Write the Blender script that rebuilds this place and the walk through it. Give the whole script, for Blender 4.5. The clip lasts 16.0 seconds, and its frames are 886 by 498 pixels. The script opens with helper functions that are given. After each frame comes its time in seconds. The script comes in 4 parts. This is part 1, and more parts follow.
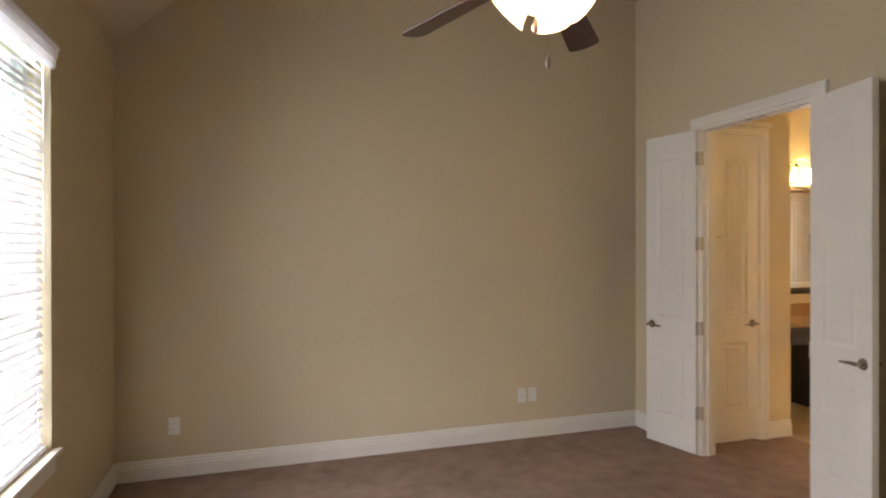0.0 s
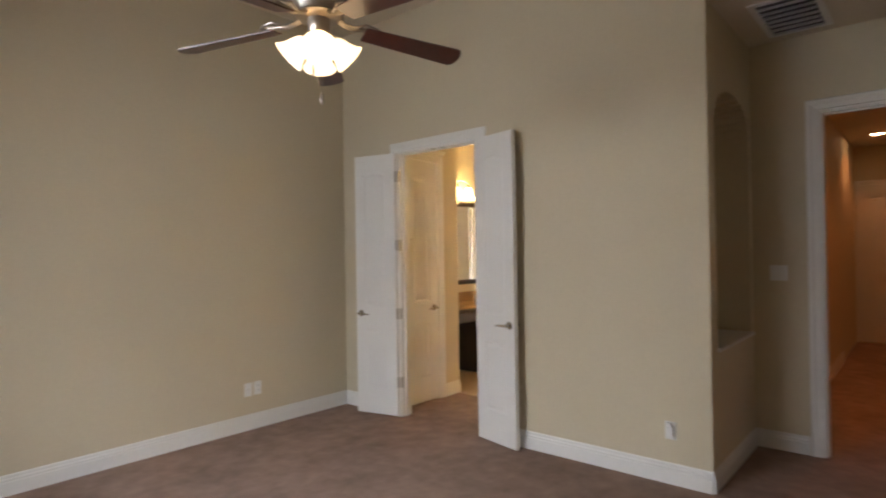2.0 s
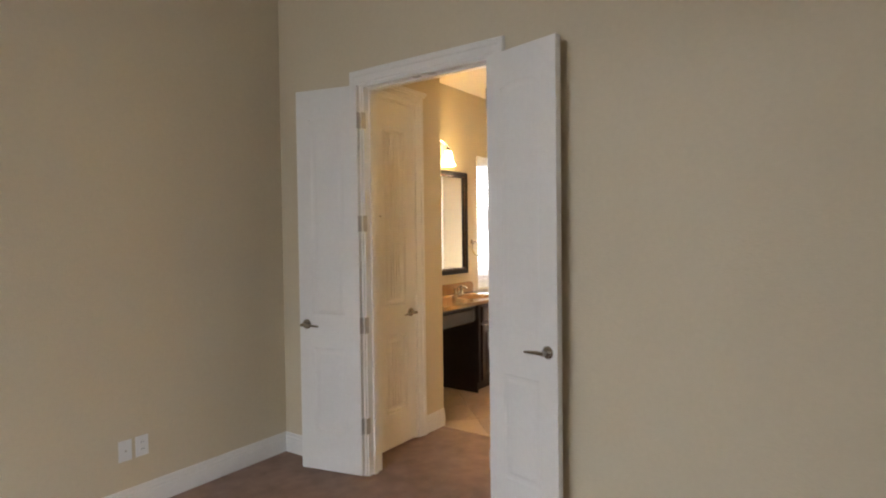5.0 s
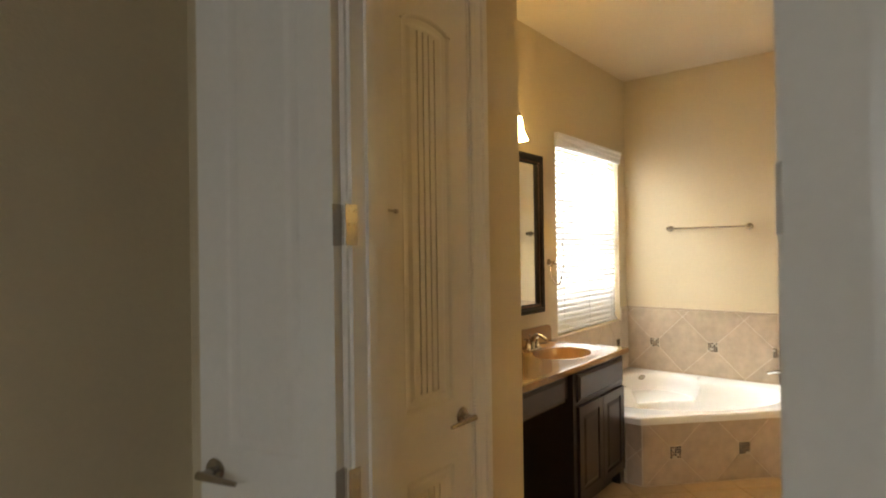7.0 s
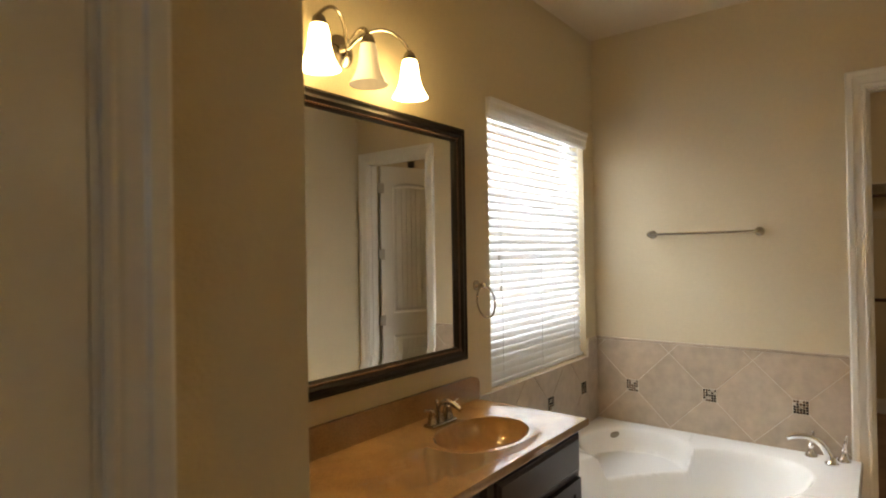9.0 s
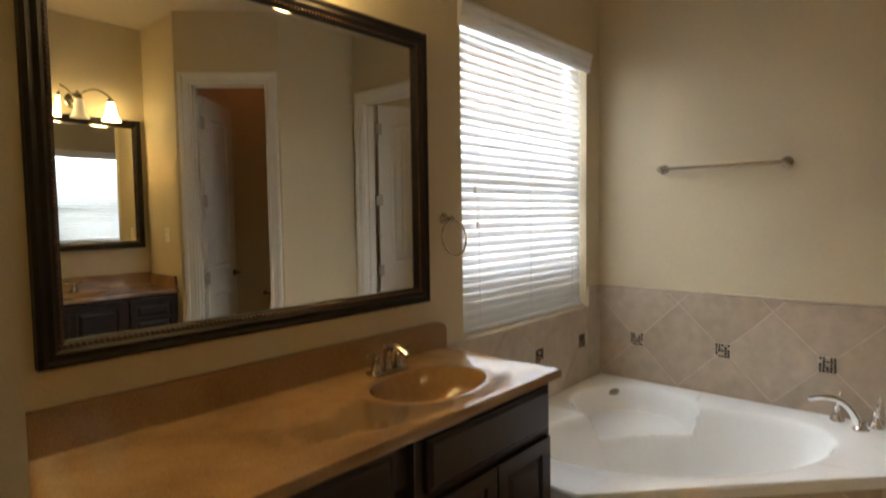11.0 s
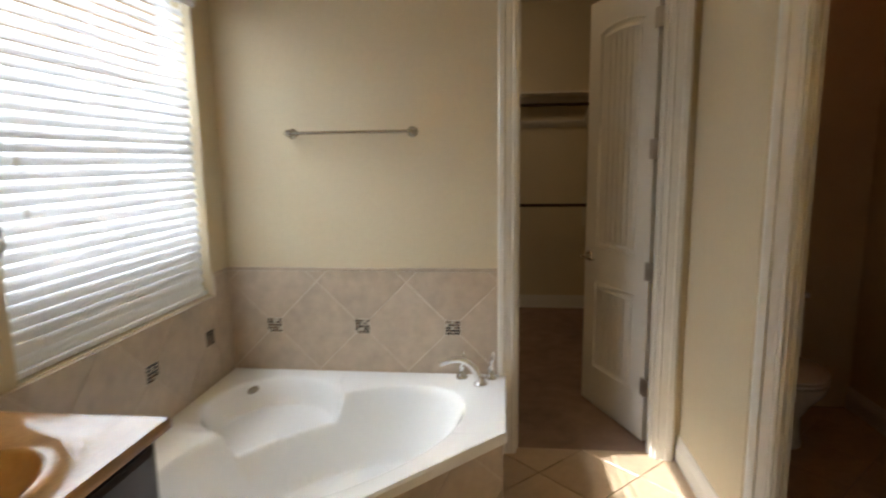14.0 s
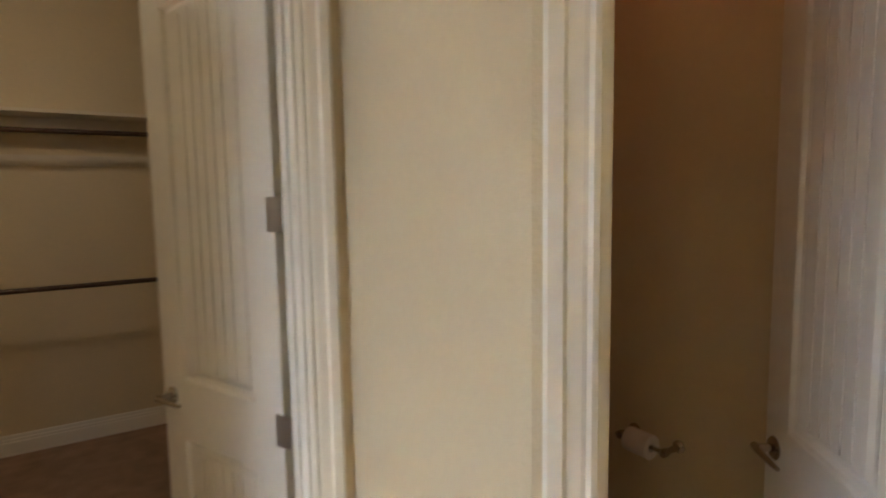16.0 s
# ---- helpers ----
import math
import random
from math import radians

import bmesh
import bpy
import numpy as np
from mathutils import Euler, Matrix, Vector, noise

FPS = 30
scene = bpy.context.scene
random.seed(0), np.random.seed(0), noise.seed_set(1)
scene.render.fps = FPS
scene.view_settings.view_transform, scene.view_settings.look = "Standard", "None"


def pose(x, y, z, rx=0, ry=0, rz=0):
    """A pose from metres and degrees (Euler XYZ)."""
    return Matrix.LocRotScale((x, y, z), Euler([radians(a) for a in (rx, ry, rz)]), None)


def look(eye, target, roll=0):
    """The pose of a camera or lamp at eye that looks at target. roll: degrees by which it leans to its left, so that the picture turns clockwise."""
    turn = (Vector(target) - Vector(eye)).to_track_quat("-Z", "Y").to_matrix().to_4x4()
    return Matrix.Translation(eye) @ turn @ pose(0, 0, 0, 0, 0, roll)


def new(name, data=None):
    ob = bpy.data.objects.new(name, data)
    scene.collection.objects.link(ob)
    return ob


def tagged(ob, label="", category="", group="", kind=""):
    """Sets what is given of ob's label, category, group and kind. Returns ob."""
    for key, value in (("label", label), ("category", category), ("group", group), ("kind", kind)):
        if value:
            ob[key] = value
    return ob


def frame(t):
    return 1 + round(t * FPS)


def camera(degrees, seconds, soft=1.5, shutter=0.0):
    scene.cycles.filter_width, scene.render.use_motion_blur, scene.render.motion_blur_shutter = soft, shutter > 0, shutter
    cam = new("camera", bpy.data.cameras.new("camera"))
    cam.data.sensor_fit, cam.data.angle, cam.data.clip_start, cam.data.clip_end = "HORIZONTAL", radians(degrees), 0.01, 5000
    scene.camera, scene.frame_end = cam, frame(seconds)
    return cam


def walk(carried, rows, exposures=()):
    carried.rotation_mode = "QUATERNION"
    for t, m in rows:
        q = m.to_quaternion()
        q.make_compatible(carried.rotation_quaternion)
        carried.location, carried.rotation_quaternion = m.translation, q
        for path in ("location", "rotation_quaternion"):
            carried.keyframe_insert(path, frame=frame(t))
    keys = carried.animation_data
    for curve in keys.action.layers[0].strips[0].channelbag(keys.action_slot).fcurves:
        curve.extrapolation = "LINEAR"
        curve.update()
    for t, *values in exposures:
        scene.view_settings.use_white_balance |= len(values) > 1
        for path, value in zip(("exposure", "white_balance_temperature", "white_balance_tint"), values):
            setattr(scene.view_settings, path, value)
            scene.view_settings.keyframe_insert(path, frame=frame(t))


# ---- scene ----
cam = camera(76.1, 16.0, soft=1.9, shutter=0.35)
PATH = [
    (0, (-0.623, -0.375, 1.569), (-0.021, 1.532, 1.564), -0.1),
    (0.5, (-0.857, -0.338, 1.538), (0.01, 1.464, 1.532), -0.3),
    (1, (-1.042, -0.369, 1.55), (0.051, 1.306, 1.567), -0.6),
    (1.5, (-1.23, -0.509, 1.545), (0.04, 1.036, 1.569), -0.6),
    (2, (-1.235, -0.643, 1.523), (0.284, 0.658, 1.534), -0.9),
    (2.5, (-1.241, -0.687, 1.531), (0.471, 0.347, 1.538), -0.8),
    (3, (-1.192, -0.585, 1.536), (0.599, 0.306, 1.53), -0.8),
    (3.5, (-1.055, -0.327, 1.519), (0.727, 0.58, 1.488), -0.6),
    (4, (-0.763, -0.036, 1.534), (0.956, 0.985, 1.488), -0.6),
    (4.5, (-0.435, 0.266, 1.518), (1.232, 1.371, 1.467), -0.7),
    (4.7, (-0.31, 0.417, 1.521), (1.341, 1.544, 1.466), -0.7),
    (6.8, (1.434, 1.918, 1.533), (2.983, 3.182, 1.53), -0.7),
    (7, (1.578, 2.049, 1.527), (3.131, 3.309, 1.535), -0.8),
    (7.5, (1.928, 2.242, 1.528), (3.501, 3.477, 1.547), -0.9),
    (8, (2.361, 2.362, 1.565), (3.959, 3.564, 1.589), -1.0),
    (8.2, (2.482, 2.386, 1.558), (4.085, 3.582, 1.586), -1.0),
    (10.3, (3.355, 2.468, 1.678), (4.867, 3.777, 1.678), -0.9),
    (10.5, (3.376, 2.458, 1.623), (4.88, 3.776, 1.627), -1.0),
    (11, (3.385, 2.406, 1.451), (4.88, 3.73, 1.332), -0.8),
    (11.5, (3.376, 2.355, 1.363), (4.859, 3.635, 0.961), -0.6),
    (12, (3.369, 2.348, 1.39), (4.863, 3.557, 0.836), -0.4),
    (12.5, (3.384, 2.353, 1.471), (4.954, 3.456, 0.907), -0.3),
    (13, (3.459, 2.387, 1.522), (5.177, 3.287, 1.033), -0.4),
    (13.5, (3.624, 2.467, 1.571), (5.475, 3.109, 1.171), -0.7),
    (14, (3.851, 2.554, 1.554), (5.815, 2.766, 1.243), -0.8),
    (14.5, (4.243, 2.534, 1.604), (6.221, 2.43, 1.326), -1.0),
    (15, (4.632, 2.547, 1.619), (6.57, 2.118, 1.377), -0.9),
    (15.5, (4.96, 2.477, 1.623), (6.795, 1.708, 1.411), -0.8),
    (16, (5.262, 2.268, 1.647), (6.931, 1.185, 1.45), -0.9),
]
EXPOSURES = [(0, 3.85, 6950, 19), (1.5, 3.88, 6600, 17), (2.5, 3.92, 6300, 17), (4.5, 3.9, 6250, 17), (7, 2.9, 7200, 10), (8, 2.6, 6800, 10), (10.5, 1.65, 6450, 10), (11, 1.75, 6300, 10), (11.5, 1.95, 6150, 10), (12.5, 2.65, 6000, 10), (13.5, 2.2, 6050, 9), (14, 2.1, 6050, 9), (14.5, 2.15, 6200, 10), (15.5, 2.7, 5900, 10), (16, 2.95, 5500, 8)]
walk(cam, [(t, look(eye, target, roll)) for t, eye, target, roll in PATH], EXPOSURES)

# ---- light ----
world = bpy.data.worlds.new("world")
scene.world = world
world.use_nodes = True
wn = world.node_tree.nodes
sky = wn.new("ShaderNodeTexSky")
sky.sky_type = 'NISHITA'
sky.sun_disc = False
sky.sun_elevation = radians(43)
sky.sun_rotation = radians(6)
world.node_tree.links.new(sky.outputs[0], wn["Background"].inputs[0])
wn["Background"].inputs[1].default_value = 0.06


def lamp(name, kind, m, energy, color, **kw):
    d = bpy.data.lights.new(name, kind)
    d.energy, d.color = energy, color
    for k, v in kw.items():
        if k == "size":
            d.size = v
        elif k == "size_y":
            d.shape, d.size_y = 'RECTANGLE', v
        elif k == "angle":
            d.angle = v
        elif k == "radius":
            d.shadow_soft_size = v
    ob = new(name, d)
    ob.matrix_world = m
    return ob


lamp("sun", 'SUN', look((6, 20, 17), (6 + 0.105 * 20, 0, 17 - 0.94 * 20)), 5.0, (1.0, 0.97, 0.91), angle=radians(0.6))
lamp("bath_window_light", 'AREA', look((5.94, 4.162, 1.76), (5.94, 0, 1.4)), 11.5, (0.93, 0.97, 1.0), size=1.06, size_y=1.16).data.spread = radians(140)
lamp("bedroom_window_light", 'AREA', look((-1.68, 1.8, 1.56), (3, 1.8, 1.1)), 10.5, (0.84, 0.92, 1.0), size=1.78, size_y=1.82).data.spread = radians(130)


# ---- materials ----
def mat(name, color, rough=0.6, metal=0.0, vary=0.06, scale=6.0, bump=0.0, bscale=200.0, spec=None, coat=0.0, color2=None, fine=40.0, island=0.0):
    m = bpy.data.materials.new(name)
    m.use_nodes = True
    nt = m.node_tree
    b = nt.nodes["Principled BSDF"]
    b.inputs["Roughness"].default_value = rough
    b.inputs["Metallic"].default_value = metal
    if spec is not None:
        b.inputs["Specular IOR Level"].default_value = spec
    if coat:
        b.inputs["Coat Weight"].default_value = coat
        b.inputs["Coat Roughness"].default_value = 0.08
    tc = nt.nodes.new("ShaderNodeTexCoord")
    n1 = nt.nodes.new("ShaderNodeTexNoise")
    n1.inputs["Scale"].default_value = scale
    n1.inputs["Detail"].default_value = 5
    n2 = nt.nodes.new("ShaderNodeTexNoise")
    n2.inputs["Scale"].default_value = fine
    n2.inputs["Detail"].default_value = 3
    geo = nt.nodes.new("ShaderNodeNewGeometry")
    for n in (n1, n2):
        nt.links.new(geo.outputs["Position"], n.inputs["Vector"])
    add = nt.nodes.new("ShaderNodeMath")
    add.operation = 'ADD'
    nt.links.new(n1.outputs[0], add.inputs[0])
    nt.links.new(n2.outputs[0], add.inputs[1])
    fac = add.outputs[0]
    if island:
        info = nt.nodes.new("ShaderNodeObjectInfo")
        mul = nt.nodes.new("ShaderNodeMath")
        mul.operation = 'MULTIPLY_ADD'
        mul.inputs[1].default_value = island
        nt.links.new(info.outputs["Random"], mul.inputs[0])
        nt.links.new(fac, mul.inputs[2])
        fac = mul.outputs[0]
    ramp = nt.nodes.new("ShaderNodeMapRange")
    ramp.inputs["From Min"].default_value = 0.6
    ramp.inputs["From Max"].default_value = 1.4 + island
    nt.links.new(fac, ramp.inputs["Value"])
    mix = nt.nodes.new("ShaderNodeMix")
    mix.data_type = 'RGBA'
    c2 = color2 or tuple(max(0.0, c * (1 - 2 * vary)) for c in color)
    mix.inputs["A"].default_value = (*c2, 1)
    mix.inputs["B"].default_value = (*color, 1)
    nt.links.new(ramp.outputs[0], mix.inputs["Factor"])
    nt.links.new(mix.outputs["Result"], b.inputs["Base Color"])
    if bump:
        n3 = nt.nodes.new("ShaderNodeTexNoise")
        n3.inputs["Scale"].default_value = bscale
        n3.inputs["Detail"].default_value = 3
        nt.links.new(geo.outputs["Position"], n3.inputs["Vector"])
        bp = nt.nodes.new("ShaderNodeBump")
        bp.inputs["Strength"].default_value = bump
        bp.inputs["Distance"].default_value = 0.004
        nt.links.new(n3.outputs[0], bp.inputs["Height"])
        nt.links.new(bp.outputs[0], b.inputs["Normal"])
    return m


def glow(name, color, strength):
    m = bpy.data.materials.new(name)
    m.use_nodes = True
    b = m.node_tree.nodes["Principled BSDF"]
    b.inputs["Base Color"].default_value = (0.9, 0.85, 0.75, 1)
    b.inputs["Emission Color"].default_value = (*color, 1)
    b.inputs["Emission Strength"].default_value = strength
    b.inputs["Roughness"].default_value = 0.3
    return m


PAINT = mat("beige_wall_paint", (0.63, 0.54, 0.37), 0.62, vary=0.03, scale=1.2, bump=0.35, bscale=110, spec=0.35)
CEIL = mat("ceiling_paint", (0.66, 0.58, 0.45), 0.9, vary=0.03, scale=1.0, bump=0.4, bscale=90)
TRIM = mat("white_trim_paint", (0.78, 0.755, 0.69), 0.34, vary=0.03, scale=3, bump=0.04, bscale=60)
DOORP = mat("white_door_paint", (0.77, 0.745, 0.68), 0.36, vary=0.03, scale=2, bump=0.06, bscale=80)
CARPET = mat("brown_carpet", (0.37, 0.255, 0.195), 0.97, vary=0.22, scale=2.4, bump=0.9, bscale=240, fine=8, spec=0.1)
FTILE = mat("tan_floor_tile", (0.56, 0.41, 0.27), 0.33, vary=0.14, scale=4, bump=0.08, bscale=40, island=0.35, fine=22)
WTILE = mat("greige_wall_tile", (0.56, 0.45, 0.335), 0.38, vary=0.19, scale=5, bump=0.06, bscale=40, island=0.3, fine=18)
GROUT = mat("pale_grout", (0.66, 0.58, 0.46), 0.9, vary=0.1, scale=20)
FGROUT = mat("brown_grout", (0.33, 0.25, 0.18), 0.9, vary=0.1, scale=20)
WOOD = mat("espresso_wood", (0.026, 0.011, 0.008), 0.40, vary=0.25, scale=9, bump=0.08, bscale=70, spec=0.4, coat=0.08)
FRAME = mat("bronze_black_frame", (0.010, 0.006, 0.005), 0.55, vary=0.3, scale=14, bump=0.1, bscale=60, spec=0.3)
ROPE = mat("antique_bronze_beading", (0.13, 0.060, 0.035), 0.35, metal=0.5, vary=0.3, scale=30)
MARBLE = mat("tan_cultured_marble", (0.43, 0.265, 0.125), 0.14, vary=0.12, scale=5, fine=240, color2=(0.20, 0.115, 0.055), coat=0.5)
BOWL = mat("caramel_marble_bowl", (0.37, 0.21, 0.09), 0.14, vary=0.14, scale=8, coat=0.4)
NICKEL = mat("brushed_nickel", (0.46, 0.42, 0.36), 0.24, metal=1.0, vary=0.05)
HINGE = mat("satin_nickel_hinge", (0.52, 0.48, 0.41), 0.34, metal=0.9, vary=0.06)
CHROME = mat("polished_chrome", (0.82, 0.82, 0.82), 0.07, metal=1.0, vary=0.02)
TUBM = mat("white_acrylic", (0.85, 0.85, 0.84), 0.13, vary=0.015, scale=2, coat=0.3)
PORC = mat("white_porcelain", (0.82, 0.80, 0.76), 0.1, vary=0.02, coat=0.4)
PLASTIC = mat("white_plastic_plate", (0.80, 0.79, 0.75), 0.35, vary=0.03)
DARKP = mat("dark_hole_shade", (0.06, 0.05, 0.045), 0.6)
PAPER = mat("white_paper_roll", (0.80, 0.77, 0.72), 0.95, vary=0.05, scale=40, bump=0.2)
BLADE = mat("cherry_fan_blade", (0.085, 0.018, 0.011), 0.34, vary=0.3, scale=6, fine=60, coat=0.15)
BRUSH = mat("antique_nickel_fan", (0.42, 0.36, 0.29), 0.3, metal=0.9, vary=0.12)
SHELFM = mat("shelf_paint", (0.66, 0.60, 0.49), 0.5, vary=0.04)
RODM = mat("dark_bronze_rod", (0.07, 0.045, 0.032), 0.4, metal=0.6)
SLAT = mat("white_blind_slat", (0.86, 0.86, 0.85), 0.42, vary=0.02, scale=3)
sn = SLAT.node_tree
tl = sn.nodes.new("ShaderNodeBsdfTranslucent")
tl.inputs["Color"].default_value = (0.88, 0.88, 0.90, 1)
mx = sn.nodes.new("ShaderNodeMixShader")
mx.inputs[0].default_value = 0.2
sn.links.new(sn.nodes["Principled BSDF"].outputs[0], mx.inputs[1])
sn.links.new(tl.outputs[0], mx.inputs[2])
sn.links.new(mx.outputs[0], sn.nodes["Material Output"].inputs["Surface"])
VINYL = mat("white_vinyl_frame", (0.74, 0.75, 0.74), 0.4, vary=0.03)
FENCE = mat("weathered_fence_wood", (0.42, 0.33, 0.24), 0.85, vary=0.2, scale=5, bump=0.3)
GRASS = mat("lawn", (0.10, 0.13, 0.045), 0.95, vary=0.3, scale=3, bump=0.8, bscale=90)
MOS_D = mat("dark_glass_mosaic", (0.035, 0.026, 0.022), 0.18, vary=0.3, island=0.3)
MOS_M = mat("brown_glass_mosaic", (0.20, 0.125, 0.075), 0.18, vary=0.3, island=0.3)
MOS_L = mat("cream_glass_mosaic", (0.62, 0.56, 0.46), 0.2, vary=0.2, island=0.3)
MIRROR = bpy.data.materials.new("silvered_mirror")
MIRROR.use_nodes = True
pb = MIRROR.node_tree.nodes["Principled BSDF"]
pb.inputs["Metallic"].default_value, pb.inputs["Roughness"].default_value = 1.0, 0.0
pb.inputs["Base Color"].default_value = (0.90, 0.92, 0.90, 1)
GLASS = bpy.data.materials.new("window_glass")
GLASS.use_nodes = True
pb = GLASS.node_tree.nodes["Principled BSDF"]
pb.inputs["Transmission Weight"].default_value, pb.inputs["Roughness"].default_value = 1.0, 0.0
pb.inputs["IOR"].default_value = 1.1
SHADE_ON = glow("lit_frosted_glass", (1.0, 0.70, 0.28), 5.5)
# unlit middle shade; the glow from its lit neighbours is put in as emission
SHADE_DIM = glow("unlit_frosted_glass_glow", (1.0, 0.70, 0.32), 0.085)
SHADE_FAN = glow("lit_fan_shade_glass", (1.0, 0.74, 0.40), 0.16)
CANLIT = glow("downlight_lens", (1.0, 0.66, 0.34), 3.0)


# ---- mesh helpers ----
def box(bm, x0, x1, y0, y1, z0, z1, bevel=0.0):
    vs = [bm.verts.new((x, y, z)) for z in (z0, z1) for y in (y0, y1) for x in (x0, x1)]
    fs = []
    for q in ((0, 2, 3, 1), (4, 5, 7, 6), (0, 1, 5, 4), (1, 3, 7, 5), (3, 2, 6, 7), (2, 0, 4, 6)):
        fs.append(bm.faces.new([vs[i] for i in q]))
    if bevel:
        es = list({e for f in fs for e in f.edges})
        bmesh.ops.bevel(bm, geom=es, offset=bevel, segments=2, profile=0.5, affect='EDGES')
    return vs


def boxes(*bs, bevel=0.0):
    bm = bmesh.new()
    for b in bs:
        box(bm, *b, bevel=bevel)
    return bm


def prism(bm, pts, z0, z1, m=None):
    """A straight prism over a polygon, optionally moved by m."""
    lo = [bm.verts.new((x, y, z0)) for x, y in pts]
    hi = [bm.verts.new((x, y, z1)) for x, y in pts]
    n = len(pts)
    bm.faces.new(lo[::-1])
    bm.faces.new(hi)
    for i in range(n):
        bm.faces.new((lo[i], lo[(i + 1) % n], hi[(i + 1) % n], hi[i]))
    if m is not None:
        bmesh.ops.transform(bm, matrix=m, verts=lo + hi)


def lathe(bm, prof, seg=24, m=None, cap=True):
    """A turned solid round z from (radius, height) pairs."""
    rings = []
    for r, z in prof:
        rings.append([bm.verts.new((r * math.cos(2 * math.pi * i / seg), r * math.sin(2 * math.pi * i / seg), z)) for i in range(seg)])
    for a, b in zip(rings, rings[1:]):
        for i in range(seg):
            bm.faces.new((a[i], a[(i + 1) % seg], b[(i + 1) % seg], b[i]))
    if cap:
        bm.faces.new(rings[0][::-1])
        bm.faces.new(rings[-1])
    if m is not None:
        bmesh.ops.transform(bm, matrix=m, verts=[v for r in rings for v in r])
    return bm


def tube(bm, pts, rad, seg=10):
    """A round bar along points; rad is one radius or one for each point."""
    pts = [Vector(p) for p in pts]
    rad = rad if isinstance(rad, (list, tuple)) else [rad] * len(pts)
    rings, up = [], None
    for i, p in enumerate(pts):
        d = (pts[min(i + 1, len(pts) - 1)] - pts[max(i - 1, 0)]).normalized()
        if up is None:
            up = d.orthogonal().normalized()
        up = (up - d * up.dot(d)).normalized()
        w = d.cross(up)
        rings.append([bm.verts.new(p + rad[i] * (math.cos(a) * up + math.sin(a) * w)) for a in [2 * math.pi * k / seg for k in range(seg)]])
    for a, b in zip(rings, rings[1:]):
        for k in range(seg):
            bm.faces.new((a[k], a[(k + 1) % seg], b[(k + 1) % seg], b[k]))
    bm.faces.new(rings[0][::-1])
    bm.faces.new(rings[-1])
    return bm


def arc(p0, p1, p2, n=10):
    """Points of a quadratic bend."""
    a, b, c = Vector(p0), Vector(p1), Vector(p2)
    return [(1 - t) ** 2 * a + 2 * t * (1 - t) * b + t * t * c for t in [i / n for i in range(n + 1)]]


def bridge(bm, a, b):
    n = len(a)
    for i in range(n):
        bm.faces.new((a[i], a[(i + 1) % n], b[(i + 1) % n], b[i]))


def smooth(ob, angle=0.7):
    for p in ob.data.polygons:
        p.use_smooth = True
    ob.data.set_sharp_from_angle(angle=angle)
    return ob


def mesh(name, bm, material, soft=False):
    bmesh.ops.recalc_face_normals(bm, faces=bm.faces)
    me = bpy.data.meshes.new(name)
    bm.to_mesh(me)
    bm.free()
    me.materials.append(material)
    ob = new(name, me)
    if soft:
        smooth(ob)
    return ob


def part(name, bm, material, parent, label="", soft=False):
    ob = mesh(name, bm, material, soft)
    ob.parent = parent
    if label:
        ob["label"] = label
    return ob


def piece(name, me, parent, m):
    ob = new(name, me)
    ob.parent = parent
    ob.matrix_local = m
    return ob


def thing(name, label, category, m=None, group="", kind=""):
    ob = new(name)
    if m is not None:
        ob.matrix_world = m
    return tagged(ob, label, category, group, kind)


def structure(name, bm, material, label, category):
    return tagged(mesh(name, bm, material), label, category, kind="structure")


def wall(name, axis, a0, a1, d0, d1, z0, z1, holes=(), label="beige painted wall with orange-peel texture"):
    """A wall along x or y between d0 and d1, with openings (from, to, bottom, top) cut through."""
    us = sorted({a0, a1, *[h[0] for h in holes], *[h[1] for h in holes]})
    ws = sorted({z0, z1, *[h[2] for h in holes], *[h[3] for h in holes]})
    us = [u for u in us if a0 <= u <= a1]
    ws = [w for w in ws if z0 <= w <= z1]
    bm = bmesh.new()
    for u0, u1 in zip(us, us[1:]):
        for w0, w1 in zip(ws, ws[1:]):
            um, wm = (u0 + u1) / 2, (w0 + w1) / 2
            if any(h[0] < um < h[1] and h[2] < wm < h[3] for h in holes):
                continue
            box(bm, *((u0, u1, d0, d1) if axis == "x" else (d0, d1, u0, u1)), w0, w1)
    bmesh.ops.remove_doubles(bm, verts=bm.verts, dist=1e-5)
    seen = {}
    for f in list(bm.faces):
        seen.setdefault(tuple(round(c, 4) for c in f.calc_center_median()), []).append(f)
    bmesh.ops.delete(bm, geom=[f for fs in seen.values() if len(fs) > 1 for f in fs], context='FACES')
    return structure(name, bm, PAINT, label, "wall")


# ---- plan: bedroom west, bathroom east, hall and closet beyond ----
XW, XB, YA, YR = -1.58, 2.505, 3.878, -1.0
XE, YV, XT, YS = 3.64, 4.03, 6.70, 1.65
HB = 3.07
DH = 2.46

wall("wall_1", "x", XW - 0.15, XB + 0.12, YA, YA + 0.15, 0, 4.2)
wall("wall_2", "y", YR - 0.12, YA + 0.15, XW - 0.15, XW, 0, 4.2, [(0.9, 2.72, 0.62, 2.50)])
wall("wall_3", "y", 0.386, YA, XB, XB + 0.12, 0, 4.2, [(2.165, 3.10, 0, DH)])
wall("wall_4", "x", XW, 9.9, YR - 0.12, YR, 0, 4.2)
wall("wall_5", "y", YR, 0.386, XE, XE + 0.12, 0, HB, [(-0.82, -0.06, 0, 2.50)])
